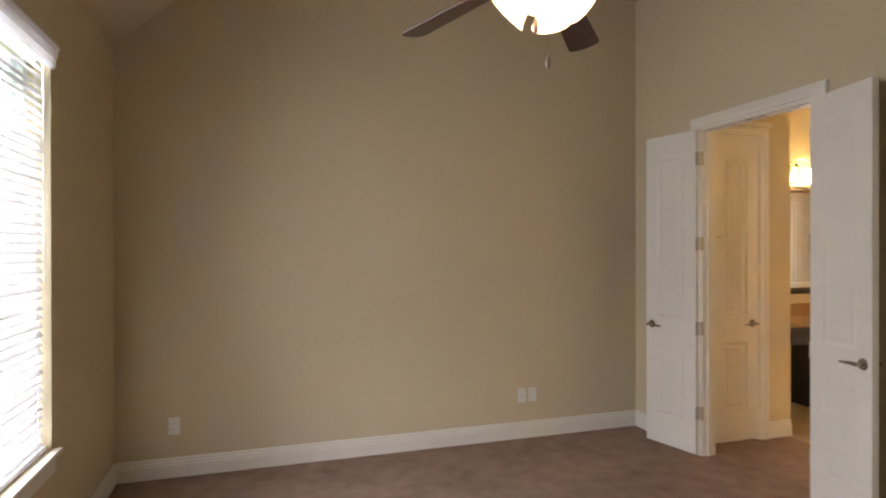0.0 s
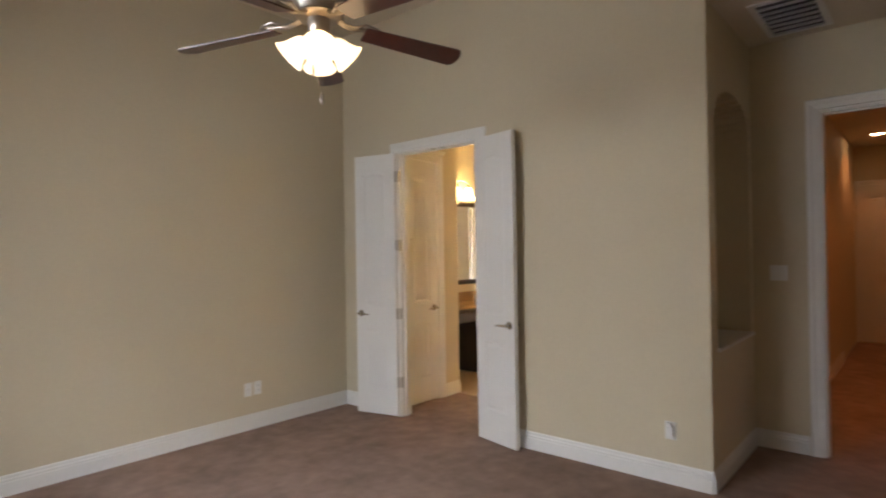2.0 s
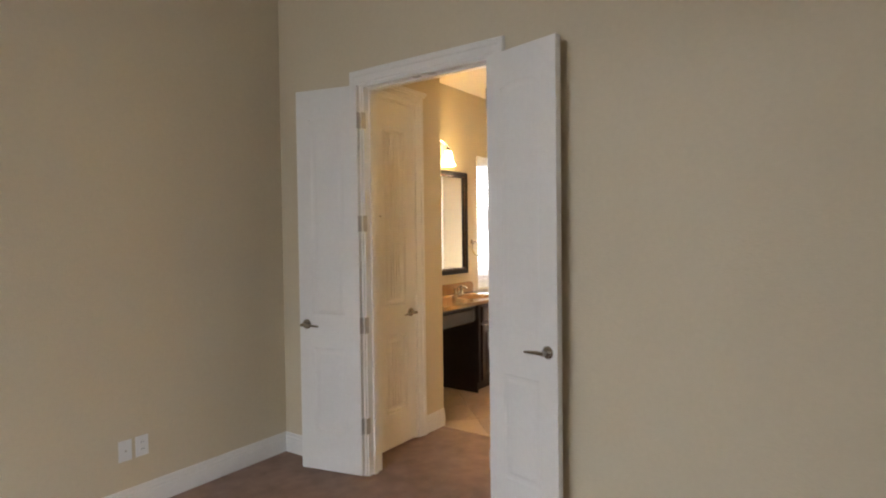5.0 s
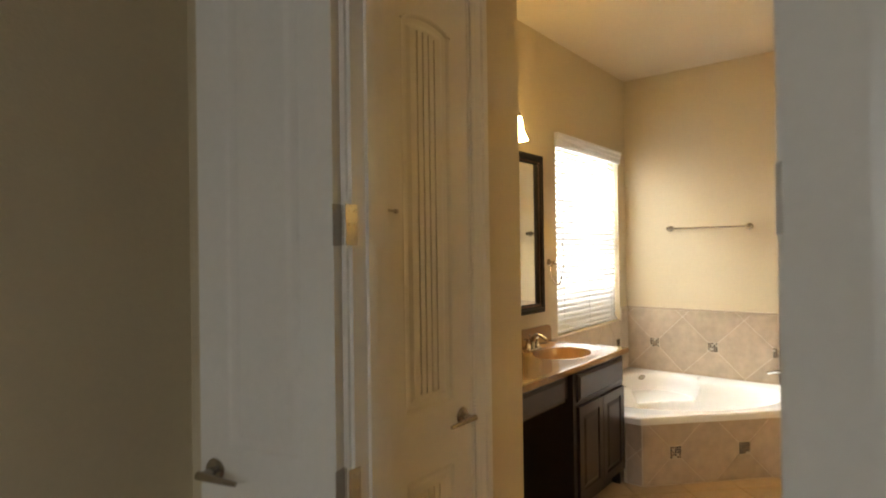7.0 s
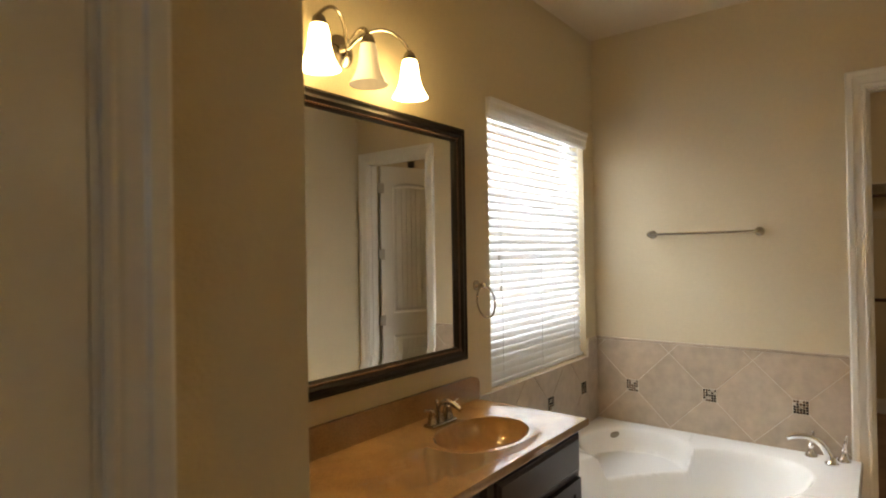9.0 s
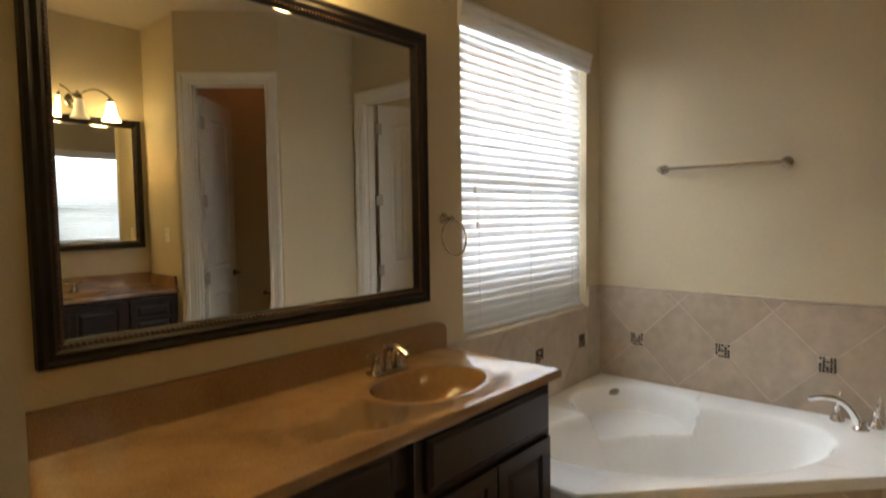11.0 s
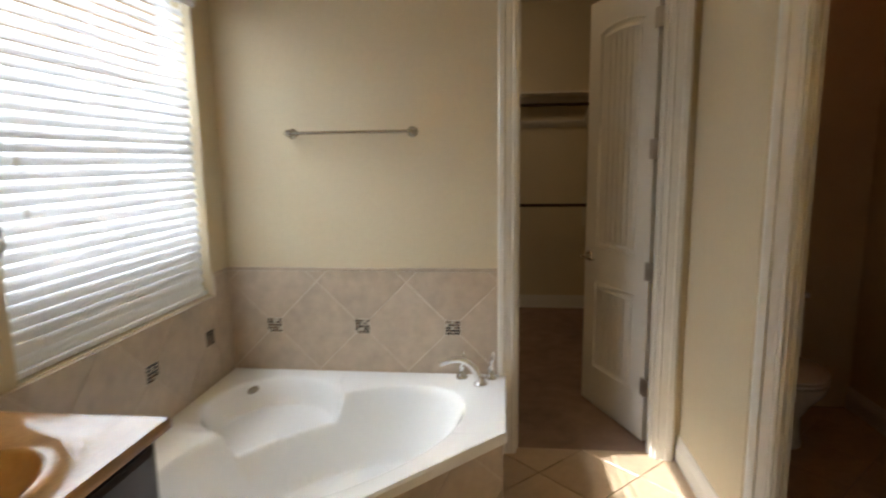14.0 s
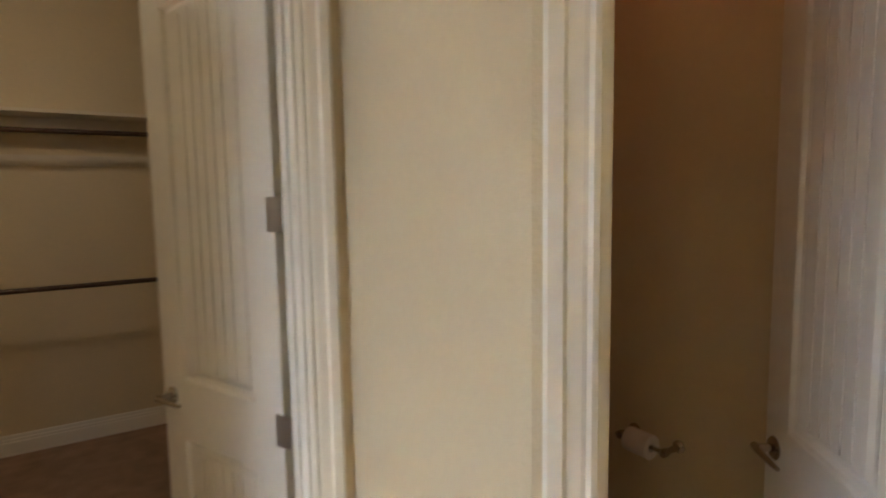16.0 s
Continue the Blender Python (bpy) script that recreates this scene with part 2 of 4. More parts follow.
# wall with the display niche beside the bedroom entry
bm = bmesh.new()
box(bm, XB + 0.12, 2.66, 0.386, 0.78, 0, HB)
box(bm, 3.56, XE + 0.12, 0.386, 0.78, 0, HB)
box(bm, 2.66, 3.56, 0.386, 0.78, 0, 0.86)
box(bm, 2.66, 3.56, 0.70, 0.78, 0.86, HB)
for i in range(16):
    t0, t1 = i / 16 * math.pi, (i + 1) / 16 * math.pi
    xa, xb = 3.11 - 0.45 * math.cos(t0), 3.11 - 0.45 * math.cos(t1)
    zz = 2.35 + 0.25 * math.sin((t0 + t1) / 2)
    box(bm, xa, xb, 0.386, 0.70, zz, HB)
structure("wall_6", bm, PAINT, "beige wall with arched display niche beside the entry", "wall")
# bulkhead over the step from bedroom to the lower entry ceiling
wall("wall_7", "y", YR, 0.386, XB, XB + 0.12, HB, 4.2)
# bathroom
wall("wall_8", "x", XB + 0.12, XT + 0.12, YV, YV + 0.15, 0, HB, [(5.35, 6.53, 0.89, 2.37)])
wall("wall_9", "y", YS - 0.12, YV, XT, XT + 0.12, 0, HB, [(1.765, 2.50, 0, DH)])
wall("wall_10", "x", XB + 0.12, 3.555, 3.25, 3.37, 0, HB, [(2.745, 3.225, 0, DH)])
wall("wall_11", "y", 3.37, YV, 3.435, 3.555, 0, HB)
wall("wall_12", "x", 5.95, XT, YS - 0.12, YS, 0, HB)
# angled wall of the toilet room
L45 = 0.81
W45 = Matrix.Translation((5.95, YS, 0)) @ pose(0, 0, 0, 0, 0, 225)
bm = bmesh.new()
for b in ((0, 0.10, 0, 0.12, 0, HB), (0.70, L45, 0, 0.12, 0, HB), (0.10, 0.70, 0, 0.12, 2.52, HB)):
    box(bm, *b)
bmesh.ops.transform(bm, matrix=W45, verts=bm.verts)
structure("wall_13", bm, PAINT, "beige painted wall set at an angle round the toilet door", "wall")
wall("wall_14", "y", 0.42, 1.08, 5.392, 5.50, 0, HB)
wall("wall_15", "x", XE + 0.12, 7.92, 0.23, 0.42, 0, HB)
wall("wall_16", "y", 0.42, 0.90, 4.08, 4.20, 0, HB)
wall("wall_17", "x", XB + 0.12, 4.20, 0.90, 1.0, 0, HB)
wall("wall_18", "y", 0.42, 1.65, 7.42, 7.54, 0, HB)
wall("wall_19", "x", XT + 0.12, 7.92, 1.53, 1.65, 0, HB)
# closet
wall("wall_20", "y", 0.9, 4.3, 9.75, 9.87, 0, HB)
wall("wall_21", "x", XT + 0.12, 9.87, 4.18, 4.30, 0, HB)
wall("wall_22", "x", 7.92, 9.87, 0.9, 1.02, 0, HB)
# hall
wall("wall_23", "y", YR, 0.23, 9.85, 9.97, 0, HB, label="warm-lit beige end wall of the hall")
wall("wall_24", "x", 7.92, 9.97, 0.23, 0.35, 0, HB)

structure("floor_1", boxes((XW - 0.15, 3.52, YR - 0.12, YA + 0.15, -0.12, 0), (3.52, 9.97, YR - 0.12, 0.30, -0.12, 0)), CARPET, "brown cut-pile carpet with brushed patches", "carpet")
structure("floor_2", boxes((3.52, XT + 0.06, 0.30, YV + 0.15, -0.12, -0.006), (XT + 0.06, 7.92, 0.3, 1.6, -0.12, -0.006)), FGROUT, "tan ceramic tile floor laid on the diagonal", "floor")
structure("floor_3", boxes((XT + 0.06, 9.87, 1.6, 4.3, -0.12, 0.0), (7.92, 9.87, 0.3, 1.6, -0.12, 0)), CARPET, "brown carpet of the walk-in closet", "carpet")
# ceilings
bm = bmesh.new()
prism(bm, [(-1.75, 2.76), (-0.70, 3.73), (-0.70, 3.85), (-1.75, 2.88)], -(YA + 0.15), -(YR - 0.12), pose(0, 0, 0, 90, 0, 0))
box(bm, -0.70, XB + 0.12, YR - 0.12, YA + 0.15, 3.73, 3.85)
structure("ceiling_1", bm, CEIL, "beige vaulted bedroom ceiling", "ceiling")
structure("ceiling_2", boxes((XB + 0.12, 9.97, YR, 0.386, HB, HB + 0.1), (XB + 0.12, 9.97, 0.386, 4.3, HB, HB + 0.1)), CEIL, "cream painted flat ceiling", "ceiling")


def baseboard(p0, p1, h=0.135):
    """A moulded baseboard along a wall foot; the room lies to the left of p0 to p1."""
    a, b = Vector((*p0, 0)), Vector((*p1, 0))
    d = b - a
    m = Matrix.Translation(a) @ Matrix.Rotation(math.atan2(d.y, d.x), 4, 'Z')
    prof = [(0, 0), (0.016, 0), (0.016, 0.085), (0.012, 0.092), (0.013, 0.104), (0.008, 0.112), (0.008, 0.126), (0.004, h), (0, h)]
    bm = bmesh.new()
    L = d.length
    lo = [bm.verts.new((0, y, z)) for y, z in prof]
    hi = [bm.verts.new((L, y, z)) for y, z in prof]
    for i in range(len(prof)):
        j = (i + 1) % len(prof)
        bm.faces.new((lo[i], lo[j], hi[j], hi[i]))
    bm.faces.new(lo[::-1])
    bm.faces.new(hi)
    bmesh.ops.transform(bm, matrix=m, verts=bm.verts)
    return structure("baseboard", bm, TRIM, "white moulded baseboard along the wall", "baseboard")


for p0, p1 in (((XB, YA), (XW, YA)), ((XW, YA), (XW, YR)), ((XB, 3.19), (XB, YA)), ((XB, 0.386), (XB, 2.075)),
               ((XE, 0.386), (XB, 0.386)), ((XE, 0.03), (XE, 0.386)), ((XW, YR), (XE, YR)), ((XE, YR), (XE, -0.91)),
               ((3.555, 3.25), (3.315, 3.25)), ((5.97, YS), (6.70, YS)), ((9.75, 1.02), (9.75, 4.18)), ((9.75, 4.18), (6.82, 4.18)),
               ((6.82, 4.18), (6.82, 2.60)), ((7.92, 0.23), (3.80, 0.23)), ((3.80, YR), (9.85, YR)), ((5.54, 0.42), (7.42, 0.42))):
    baseboard(p0, p1)


# ---- doors and trim ----
def casing(m, w, h, deep=0.12, back=True, crown=False, floor_z=0.0):
    """Moulded casing and jamb round an opening w by h; local x along the wall, y into it, front face at y = 0."""
    prof = [(0.0, 0.0), (0.0, 0.011), (0.010, 0.015), (0.018, 0.011), (0.026, 0.014), (0.050, 0.017), (0.056, 0.024), (0.080, 0.026), (0.088, 0.020), (0.088, 0.0)]

    def sweep(bm, sign, y):
        rows = []
        for o, p in prof:
            o -= 0.006
            rows.append([bm.verts.new(c) for c in ((-o, y + sign * p, floor_z), (-o, y + sign * p, h + o), (w + o, y + sign * p, h + o), (w + o, y + sign * p, floor_z))])
        for a, b in zip(rows, rows[1:]):
            for k in range(3):
                bm.faces.new((a[k], a[k + 1], b[k + 1], b[k]))
    t = thing("door_trim", "white moulded door casing and jamb", "door trim", m, kind="structure")
    bm = bmesh.new()
    sweep(bm, -1, 0.0)
    if back:
        sweep(bm, 1, deep)
    part("casing", bm, TRIM, t)
    j = 0.018
    bm = boxes((0, j, -0.002, deep + 0.002, floor_z, h), (w - j, w, -0.002, deep + 0.002, floor_z, h), (j, w - j, -0.002, deep + 0.002, h - j, h))
    part("jamb", bm, TRIM, t)
    s0, s1 = deep * 0.36, deep * 0.62
    bm = boxes((j, j + 0.010, s0, s1, floor_z, h - j), (w - j - 0.010, w - j, s0, s1, floor_z, h - j), (j + 0.010, w - j - 0.010, s0, s1, h - j - 0.010, h - j))
    part("stop", bm, TRIM, t)
    if crown:
        bm = boxes((-0.10, w + 0.10, -0.030, 0, h + 0.083, h + 0.10), (-0.108, w + 0.108, -0.038, 0, h + 0.10, h + 0.118))
        part("crown", bm, TRIM, t)
    return t


PANELS = ((0.24, 0.80, 0.0), (1.00, -0.15, 0.055))


def panel_face(bm, w, h, side):
    """Stiles and rails on one face of a door leaf, the top rail cut to an arch."""
    st = 0.095 if w < 0.55 else 0.115
    y0, y1 = (0.0065, 0.0185) if side > 0 else (-0.0185, -0.0065)
    top = h + PANELS[1][1]
    box(bm, 0, st, y0, y1, 0, h)
    box(bm, w - st, w, y0, y1, 0, h)
    box(bm, st, w - st, y0, y1, 0, PANELS[0][0])
    box(bm, st, w - st, y0, y1, PANELS[0][1], PANELS[1][0])
    n, rise = 16, PANELS[1][2]
    for i in range(n):
        xa, xb = st + (w - 2 * st) * i / n, st + (w - 2 * st) * (i + 1) / n
        u = (i + 0.5) / n * 2 - 1
        box(bm, xa, xb, y0, y1, top - rise + rise * (1 - u * u) ** 0.5, h)


def moulded_panel(w, h, side, k, planks, relief=1.0):
    """A sunk door panel: stepped moulding, a sunk margin, and a raised field of grooved planks."""
    st = 0.095 if w < 0.55 else 0.115
    z0, z1, rise = PANELS[k]
    z1 = z1 if z1 > 0 else h + z1
    n = 16

    def head(x):
        u = max(-1.0, min(1.0, (x - w / 2) / (w / 2 - st)))
        return z1 - rise + rise * max(0.0, 1 - u * u) ** 0.5
    bm = bmesh.new()
    rows = []
    for o, y in ((-0.002, 0.0180), (0.004, 0.0195), (0.010, 0.0172), (0.018, 0.0105), (0.030, 0.0085), (0.036, 0.0088), (0.050, 0.0150), (0.056, 0.0152)):
        xs = [st + o + (w - 2 * st - 2 * o) * i / n for i in range(n + 1)]
        pts = [(xs[0], z0 + o), (xs[-1], z0 + o)] + [(x, head(x * (1 - 2 * o) + w * o) - o) for x in xs[::-1]]
        rows.append([bm.verts.new((x, (0.0185 + (y - 0.0185) * relief) * side, z)) for x, z in pts])
    for a, b in zip(rows, rows[1:]):
        bridge(bm, a, b)
    a, c, o = st + 0.054, w - st - 0.054, 0.054
    g = 0.0035
    for i in range(planks):
        xa, xb = a + (c - a) * i / planks + (g if i else 0), a + (c - a) * (i + 1) / planks - (g if i < planks - 1 else 0)
        zt = min(head(xa), head(xb)) - o
        ys = sorted((0.0065 * side, (0.0185 - 0.0033 * relief) * side))
        box(bm, xa, xb, ys[0], ys[1], z0 + o, zt)
        xm = (xa + xb) / 2
        if head(xm) - o > zt + 0.002:
            box(bm, xa + (xb - xa) * 0.2, xb - (xb - xa) * 0.2, ys[0], ys[1], zt, min(head(xa + (xb - xa) * 0.2), head(xb - (xb - xa) * 0.2)) - o)
    return bm


def lever(parent, x, z, side, towards):
    """A lever handle on a round rose."""
    bm = bmesh.new()
    s = side
    lathe(bm, [(0.030, 0), (0.032, 0.004), (0.026, 0.011), (0.012, 0.013), (0.010, 0.045)], 20, pose(x, 0.0185 * s, z, -90 * s, 0, 0))
    y = (0.0185 + 0.048) * s
    tube(bm, [(x - 0.012 * towards, y, z), (x + 0.03 * towards, y + 0.004 * s, z + 0.002), (x + 0.075 * towards, y, z - 0.002), (x + 0.112 * towards, y - 0.006 * s, z - 0.006)], [0.011, 0.010, 0.008, 0.006], 10)
    part("door_handle", bm, NICKEL, parent, "brushed nickel lever handle", soft=True)


HZ = (2.233, 1.594, 0.957, 0.32)


def hinge(parent, x, y, z, half=0.034):
    bm = boxes((x - half, x + half, y - 0.0015, y + 0.0015, z - 0.05, z + 0.05), bevel=0.0008)
    for k in range(5):
        lathe(bm, [(0.0065, 0), (0.0065, 0.018)], 10, pose(x, y - 0.004, z - 0.048 + k * 0.0196))
    for sx in (-0.65 * half, 0.65 * half):
        for sz in (-0.034, 0.0, 0.034):
            lathe(bm, [(0.0042, 0), (0.003, 0.0018)], 8, pose(x + sx, y - 0.0012, z + sz, 90, 0, 0))
    part("hinge", bm, HINGE, parent, "satin nickel butt hinge")


def edge_hinge(parent, y, z):
    """A hinge folded flat, its plates on the leaf's edge and on the jamb, knuckle at y."""
    bm = boxes((-0.003, -0.0005, y - 0.040, y + 0.040, z - 0.05, z + 0.05), bevel=0.0008)
    for k in range(5):
        lathe(bm, [(0.0068, 0), (0.0068, 0.018)], 10, pose(-0.006, y, z - 0.048 + k * 0.0196))
    for sy in (-0.024, 0.024):
        for sz in (-0.034, 0.0, 0.034):
            lathe(bm, [(0.0045, 0), (0.003, 0.0018)], 8, pose(-0.003, y + sy, z + sz, 0, -90, 0))
    part("hinge", bm, HINGE, parent, "satin nickel butt hinge")


def door(name, m, w, label, handles=(), hinges=True, planks=6, h=2.435, hinge_y=-0.02, group="", folded=False, plate_half=0.034):
    """A panelled leaf; local x runs from the hinge edge, z up."""
    t = thing(name, label, "door", m @ Matrix.Translation((0, 0, 0.012)), group=group, kind="structure")
    bm = bmesh.new()
    box(bm, 0, w, -0.0065, 0.0065, 0, h)
    panel_face(bm, w, h, 1)
    panel_face(bm, w, h, -1)
    part("leaf", bm, DOORP, t)
    for side in (1, -1):
        for k in (0, 1):
            part("panel", moulded_panel(w, h, side, k, planks, 0.4 if planks == 1 else 1.0), DOORP, t)
    for s in handles:
        lever(t, w - 0.055, 0.94, s, -1)
    if hinges:
        for z in HZ:
            edge_hinge(t, hinge_y, z - 0.012) if folded else hinge(t, 0.0, hinge_y, z - 0.012, plate_half)
    return t


# double doors into the bathroom, opened into the bedroom
double_trim = casing(Matrix.Translation((XB, 3.10, 0)) @ pose(0, 0, 0, 0, 0, -90), 0.935, DH)
door("door_1", Matrix.Translation((2.479, 3.106, 0)) @ pose(0, 0, 0, 0, 0, 104), 0.445, "narrow white panelled double-door leaf standing open", (1, -1), planks=1, group="double doors", hinge_y=-0.016, folded=True)
door("door_2", Matrix.Translation((2.487, 2.170, 0)) @ pose(0, 0, 0, 0, 0, 256.5), 0.445, "narrow white panelled double-door leaf standing open", (1, -1), planks=1, group="double doors", hinge_y=0.016, folded=True)
for y, sgn in ((3.082, -1), (2.183, 1)):
    for z in HZ:
        bm = boxes((XB - 0.024, XB + 0.014, min(y, y + 0.0025 * sgn), max(y, y + 0.0025 * sgn), z - 0.05, z + 0.05), bevel=0.0008)
        for sx in (-0.012, 0.005):
            for sz in (-0.034, 0.0, 0.034):
                lathe(bm, [(0.0045, 0), (0.003, 0.0018)], 8, pose(XB + sx, y + 0.0022 * sgn, z + sz, -90 * sgn, 0, 0))
        bmesh.ops.transform(bm, matrix=double_trim.matrix_world.inverted(), verts=bm.verts)
        part("hinge_plate", bm, HINGE, double_trim, "satin nickel hinge plate")
# linen cupboard door
casing(Matrix.Translation((2.745, 3.25, 0)), 0.48, DH, back=False, crown=True)
door("door_3", Matrix.Translation((2.765, 3.268, 0)), 0.44, "narrow white plank-panelled cupboard door, closed", (-1,), planks=5, hinge_y=-0.019, plate_half=0.010)
structure("wall_25", boxes((2.745, 3.225, 3.36, 3.37, 0, DH)), PAINT, "plain back of the linen cupboard", "wall")
# bedroom entry door
casing(Matrix.Translation((XE, -0.06, 0)) @ pose(0, 0, 0, 0, 0, -90), 0.76, 2.50)
door("door_4", Matrix.Translation((XE - 0.012, -0.802, 0)) @ pose(0, 0, 0, 0, 0, 179.5), 0.74, "white panelled bedroom entry door standing wide open", (1, -1), hinge_y=0.019)
# closet door
casing(Matrix.Translation((XT, 2.50, 0)) @ pose(0, 0, 0, 0, 0, -90), 0.735, DH)
door("door_5", Matrix.Translation((6.868, 1.778, 0)) @ pose(0, 0, 0, 0, 0, 22), 0.650, "white plank-panelled closet door standing ajar", (1, -1), planks=6, hinge_y=0.019)
# toilet room door
casing(W45 @ Matrix.Translation((0.10, 0, 0)), 0.60, 2.52)
door("door_6", W45 @ Matrix.Translation((0.675, 0.150, 0)) @ pose(0, 0, 0, 0, 0, 95), 0.595, "white plank-panelled toilet room door standing open inward", (1, -1), planks=6, hinge_y=0.019)


# ---- windows and blinds ----
def window(name, m, w, h, label):
    """A two-sash vinyl window; local x across, y outward, z up from the sill."""
    t = thing(name, label, "window", m, kind="structure")
    f = 0.045
    part("window_frame", boxes((0, f, 0.095, 0.15, 0, h), (w - f, w, 0.095, 0.15, 0, h), (f, w - f, 0.095, 0.15, 0, f), (f, w - f, 0.095, 0.15, h - f, h), (f, w - f, 0.10, 0.145, h * 0.5 - 0.02, h * 0.5 + 0.02)), VINYL, t)
    for z0, z1 in ((f, h * 0.5 - 0.02), (h * 0.5 + 0.02, h - f)):
        p = part("pane", boxes((f, w - f, 0.121, 0.125, z0, z1)), GLASS, t, "clear window pane")
        p.visible_shadow = False
    return t


def slat_mesh(w):
    bm = bmesh.new()
    pts = [(-0.025, -0.0026), (-0.019, -0.0006), (-0.010, 0.0014), (0, 0.0021), (0.010, 0.0014), (0.019, -0.0006), (0.025, -0.0026)]
    prof = [(y, z + 0.0013) for y, z in pts] + [(y, z - 0.0013) for y, z in pts[::-1]]
    a = [bm.verts.new((0, y, z)) for y, z in prof]
    b = [bm.verts.new((w, y, z)) for y, z in prof]
    for i in range(len(prof)):
        j = (i + 1) % len(prof)
        bm.faces.new((a[i], a[j], b[j], b[i]))
    bm.faces.new(a[::-1])
    bm.faces.new(b)
    bmesh.ops.recalc_face_normals(bm, faces=bm.faces)
    me = bpy.data.meshes.new("slat")
    bm.to_mesh(me)
    bm.free()
    me.materials.append(SLAT)
    return me


def blind(m, w, h, tilt, label, slack=0.0):
    """A lowered slat blind hung in a window; local y outward."""
    t = thing("window_blind", label, "blind", m)
    bm = bmesh.new()
    prof = [(-0.020, 0), (-0.030, 0.012), (-0.030, 0.045), (-0.038, 0.056), (-0.038, 0.080), (-0.046, 0.092), (-0.046, 0.106), (-0.013, 0.106), (-0.013, 0.0)]
    a = [bm.verts.new((-0.022, y, h - 0.080 + z)) for y, z in prof]
    b = [bm.verts.new((w + 0.022, y, h - 0.080 + z)) for y, z in prof]
    for i in range(len(prof)):
        j = (i + 1) % len(prof)
        bm.faces.new((a[i], a[j], b[j], b[i]))
    bm.faces.new(a[::-1])
    bm.faces.new(b)
    part("valance", bm, SLAT, t, "white moulded valance")
    part("headrail", boxes((0, w, 0.004, 0.055, h - 0.06, h - 0.004)), SLAT, t)
    part("bottom_rail", boxes((0.004, w - 0.004, 0.006, 0.056, 0.006, 0.026), bevel=0.003), SLAT, t)
    me = slat_mesh(w - 0.010)
    z, n = 0.05, 0
    while z < h - 0.075:
        piece("slat", me, t, pose(0.005, 0.031, z, tilt + slack * (0.5 - z / h) + random.uniform(-1.6, 1.6), random.uniform(-0.10, 0.10), 0))
        z += 0.0425
    for x in (0.14, w / 2, w - 0.14):
        bm = bmesh.new()
        tube(bm, [(x, 0.003, h - 0.06), (x, 0.003, 0.02)], 0.0011, 5)
        tube(bm, [(x, 0.059, h - 0.06), (x, 0.059, 0.02)], 0.0011, 5)
        part("ladder_cord", bm, SLAT, t)
    bm = bmesh.new()
    for x, z1 in ((0.10, h * 0.47), (0.115, h * 0.36)):
        tube(bm, [(x, -0.004, h - 0.08), (x, -0.006, z1)], 0.0010, 5)
        lathe(bm, [(0.002, 0.03), (0.006, 0.026), (0.008, 0.004), (0.006, 0)], 10, pose(x, -0.006, z1 - 0.03))
    part("pull_cord", bm, PLASTIC, t, "cords with small tassels")
    bm = bmesh.new()
    tube(bm, [(w - 0.07, -0.006, h - 0.08), (w - 0.072, -0.008, h * 0.42)], 0.0032, 6)
    part("tilt_wand", bm, PLASTIC, t)
    return t


WB = Matrix.Translation((5.35, YV, 0.89))
window("window_1", WB, 1.18, 1.48, "white vinyl bathroom window behind lowered blinds")
blind(WB @ Matrix.Translation((0.006, 0.012, 0.0)), 1.168, 1.475, 60, "white slat blind lowered over the bathroom window", slack=16)
WD = Matrix.Translation((XW, 0.9, 0.62)) @ pose(0, 0, 0, 0, 0, 90)
window("window_2", WD, 1.82, 1.88, "wide white vinyl bedroom window behind lowered blinds")
blind(WD @ Matrix.Translation((0.006, 0.012, 0.0)), 1.808, 1.875, 56, "white slat blind lowered over the bedroom window")
casing_t = thing("window_trim", "white painted sill and apron under the bedroom window", "window sill", kind="structure")
part("sill", boxes((XW - 0.09, XW + 0.035, 0.86, 2.76, 0.595, 0.618), bevel=0.004), TRIM, casing_t)
part("apron", boxes((XW, XW + 0.016, 0.90, 2.72, 0.52, 0.595)), TRIM, casing_t)
# outside
structure("ground", boxes((-60, 70, 4.2, 80, -0.25, -0.15), (-60, -1.75, -60, 4.2, -0.25, -0.15)), GRASS, "mown lawn outside the windows", "ground")
# fence added, its height set so only the upper window gets sun
fence = thing("fence", "tall weathered board fence added to shade the lower bathroom window", "fence", kind="structure")
fb = bpy.data.meshes.new("board")
bm = boxes((0, 0.137, 0, 0.02, -0.15, 2.80))
bm.to_mesh(fb)
bm.free()
fb.materials.append(FENCE)
for i in range(36):
    piece("board", fb, fence, Matrix.Translation((3.4 + i * 0.14, 5.0, random.uniform(-0.012, 0.012))))
for z in (0.3, 1.9):
    part("rail", boxes((3.4, 8.44, 5.021, 5.06, z, z + 0.09)), FENCE, fence)


# ---- corner bathtub ----
def ray_to_poly(c, a, poly):
    """How far a ray from c at angle a runs to the outline of a convex polygon."""
    d = Vector((math.cos(a), math.sin(a)))
    best = 9.0
    for p, q in zip(poly, poly[1:] + poly[:1]):
        p, q = Vector(p) - Vector(c), Vector(q) - Vector(c)
        e = q - p
        den = d.x * e.y - d.y * e.x
        if abs(den) < 1e-9:
            continue
        s = (p.x * e.y - p.y * e.x) / den
        u = (p.x * d.y - p.y * d.x) / den
        if s > 0 and -1e-6 <= u <= 1 + 1e-6:
            best = min(best, s)
    return best


def angles_of(c, poly, n):
    out = [2 * math.pi * i / n for i in range(n)]
    out += [math.atan2(y - c[1], x - c[0]) % (2 * math.pi) for x, y in poly]
    return sorted(set(round(a, 5) for a in out))


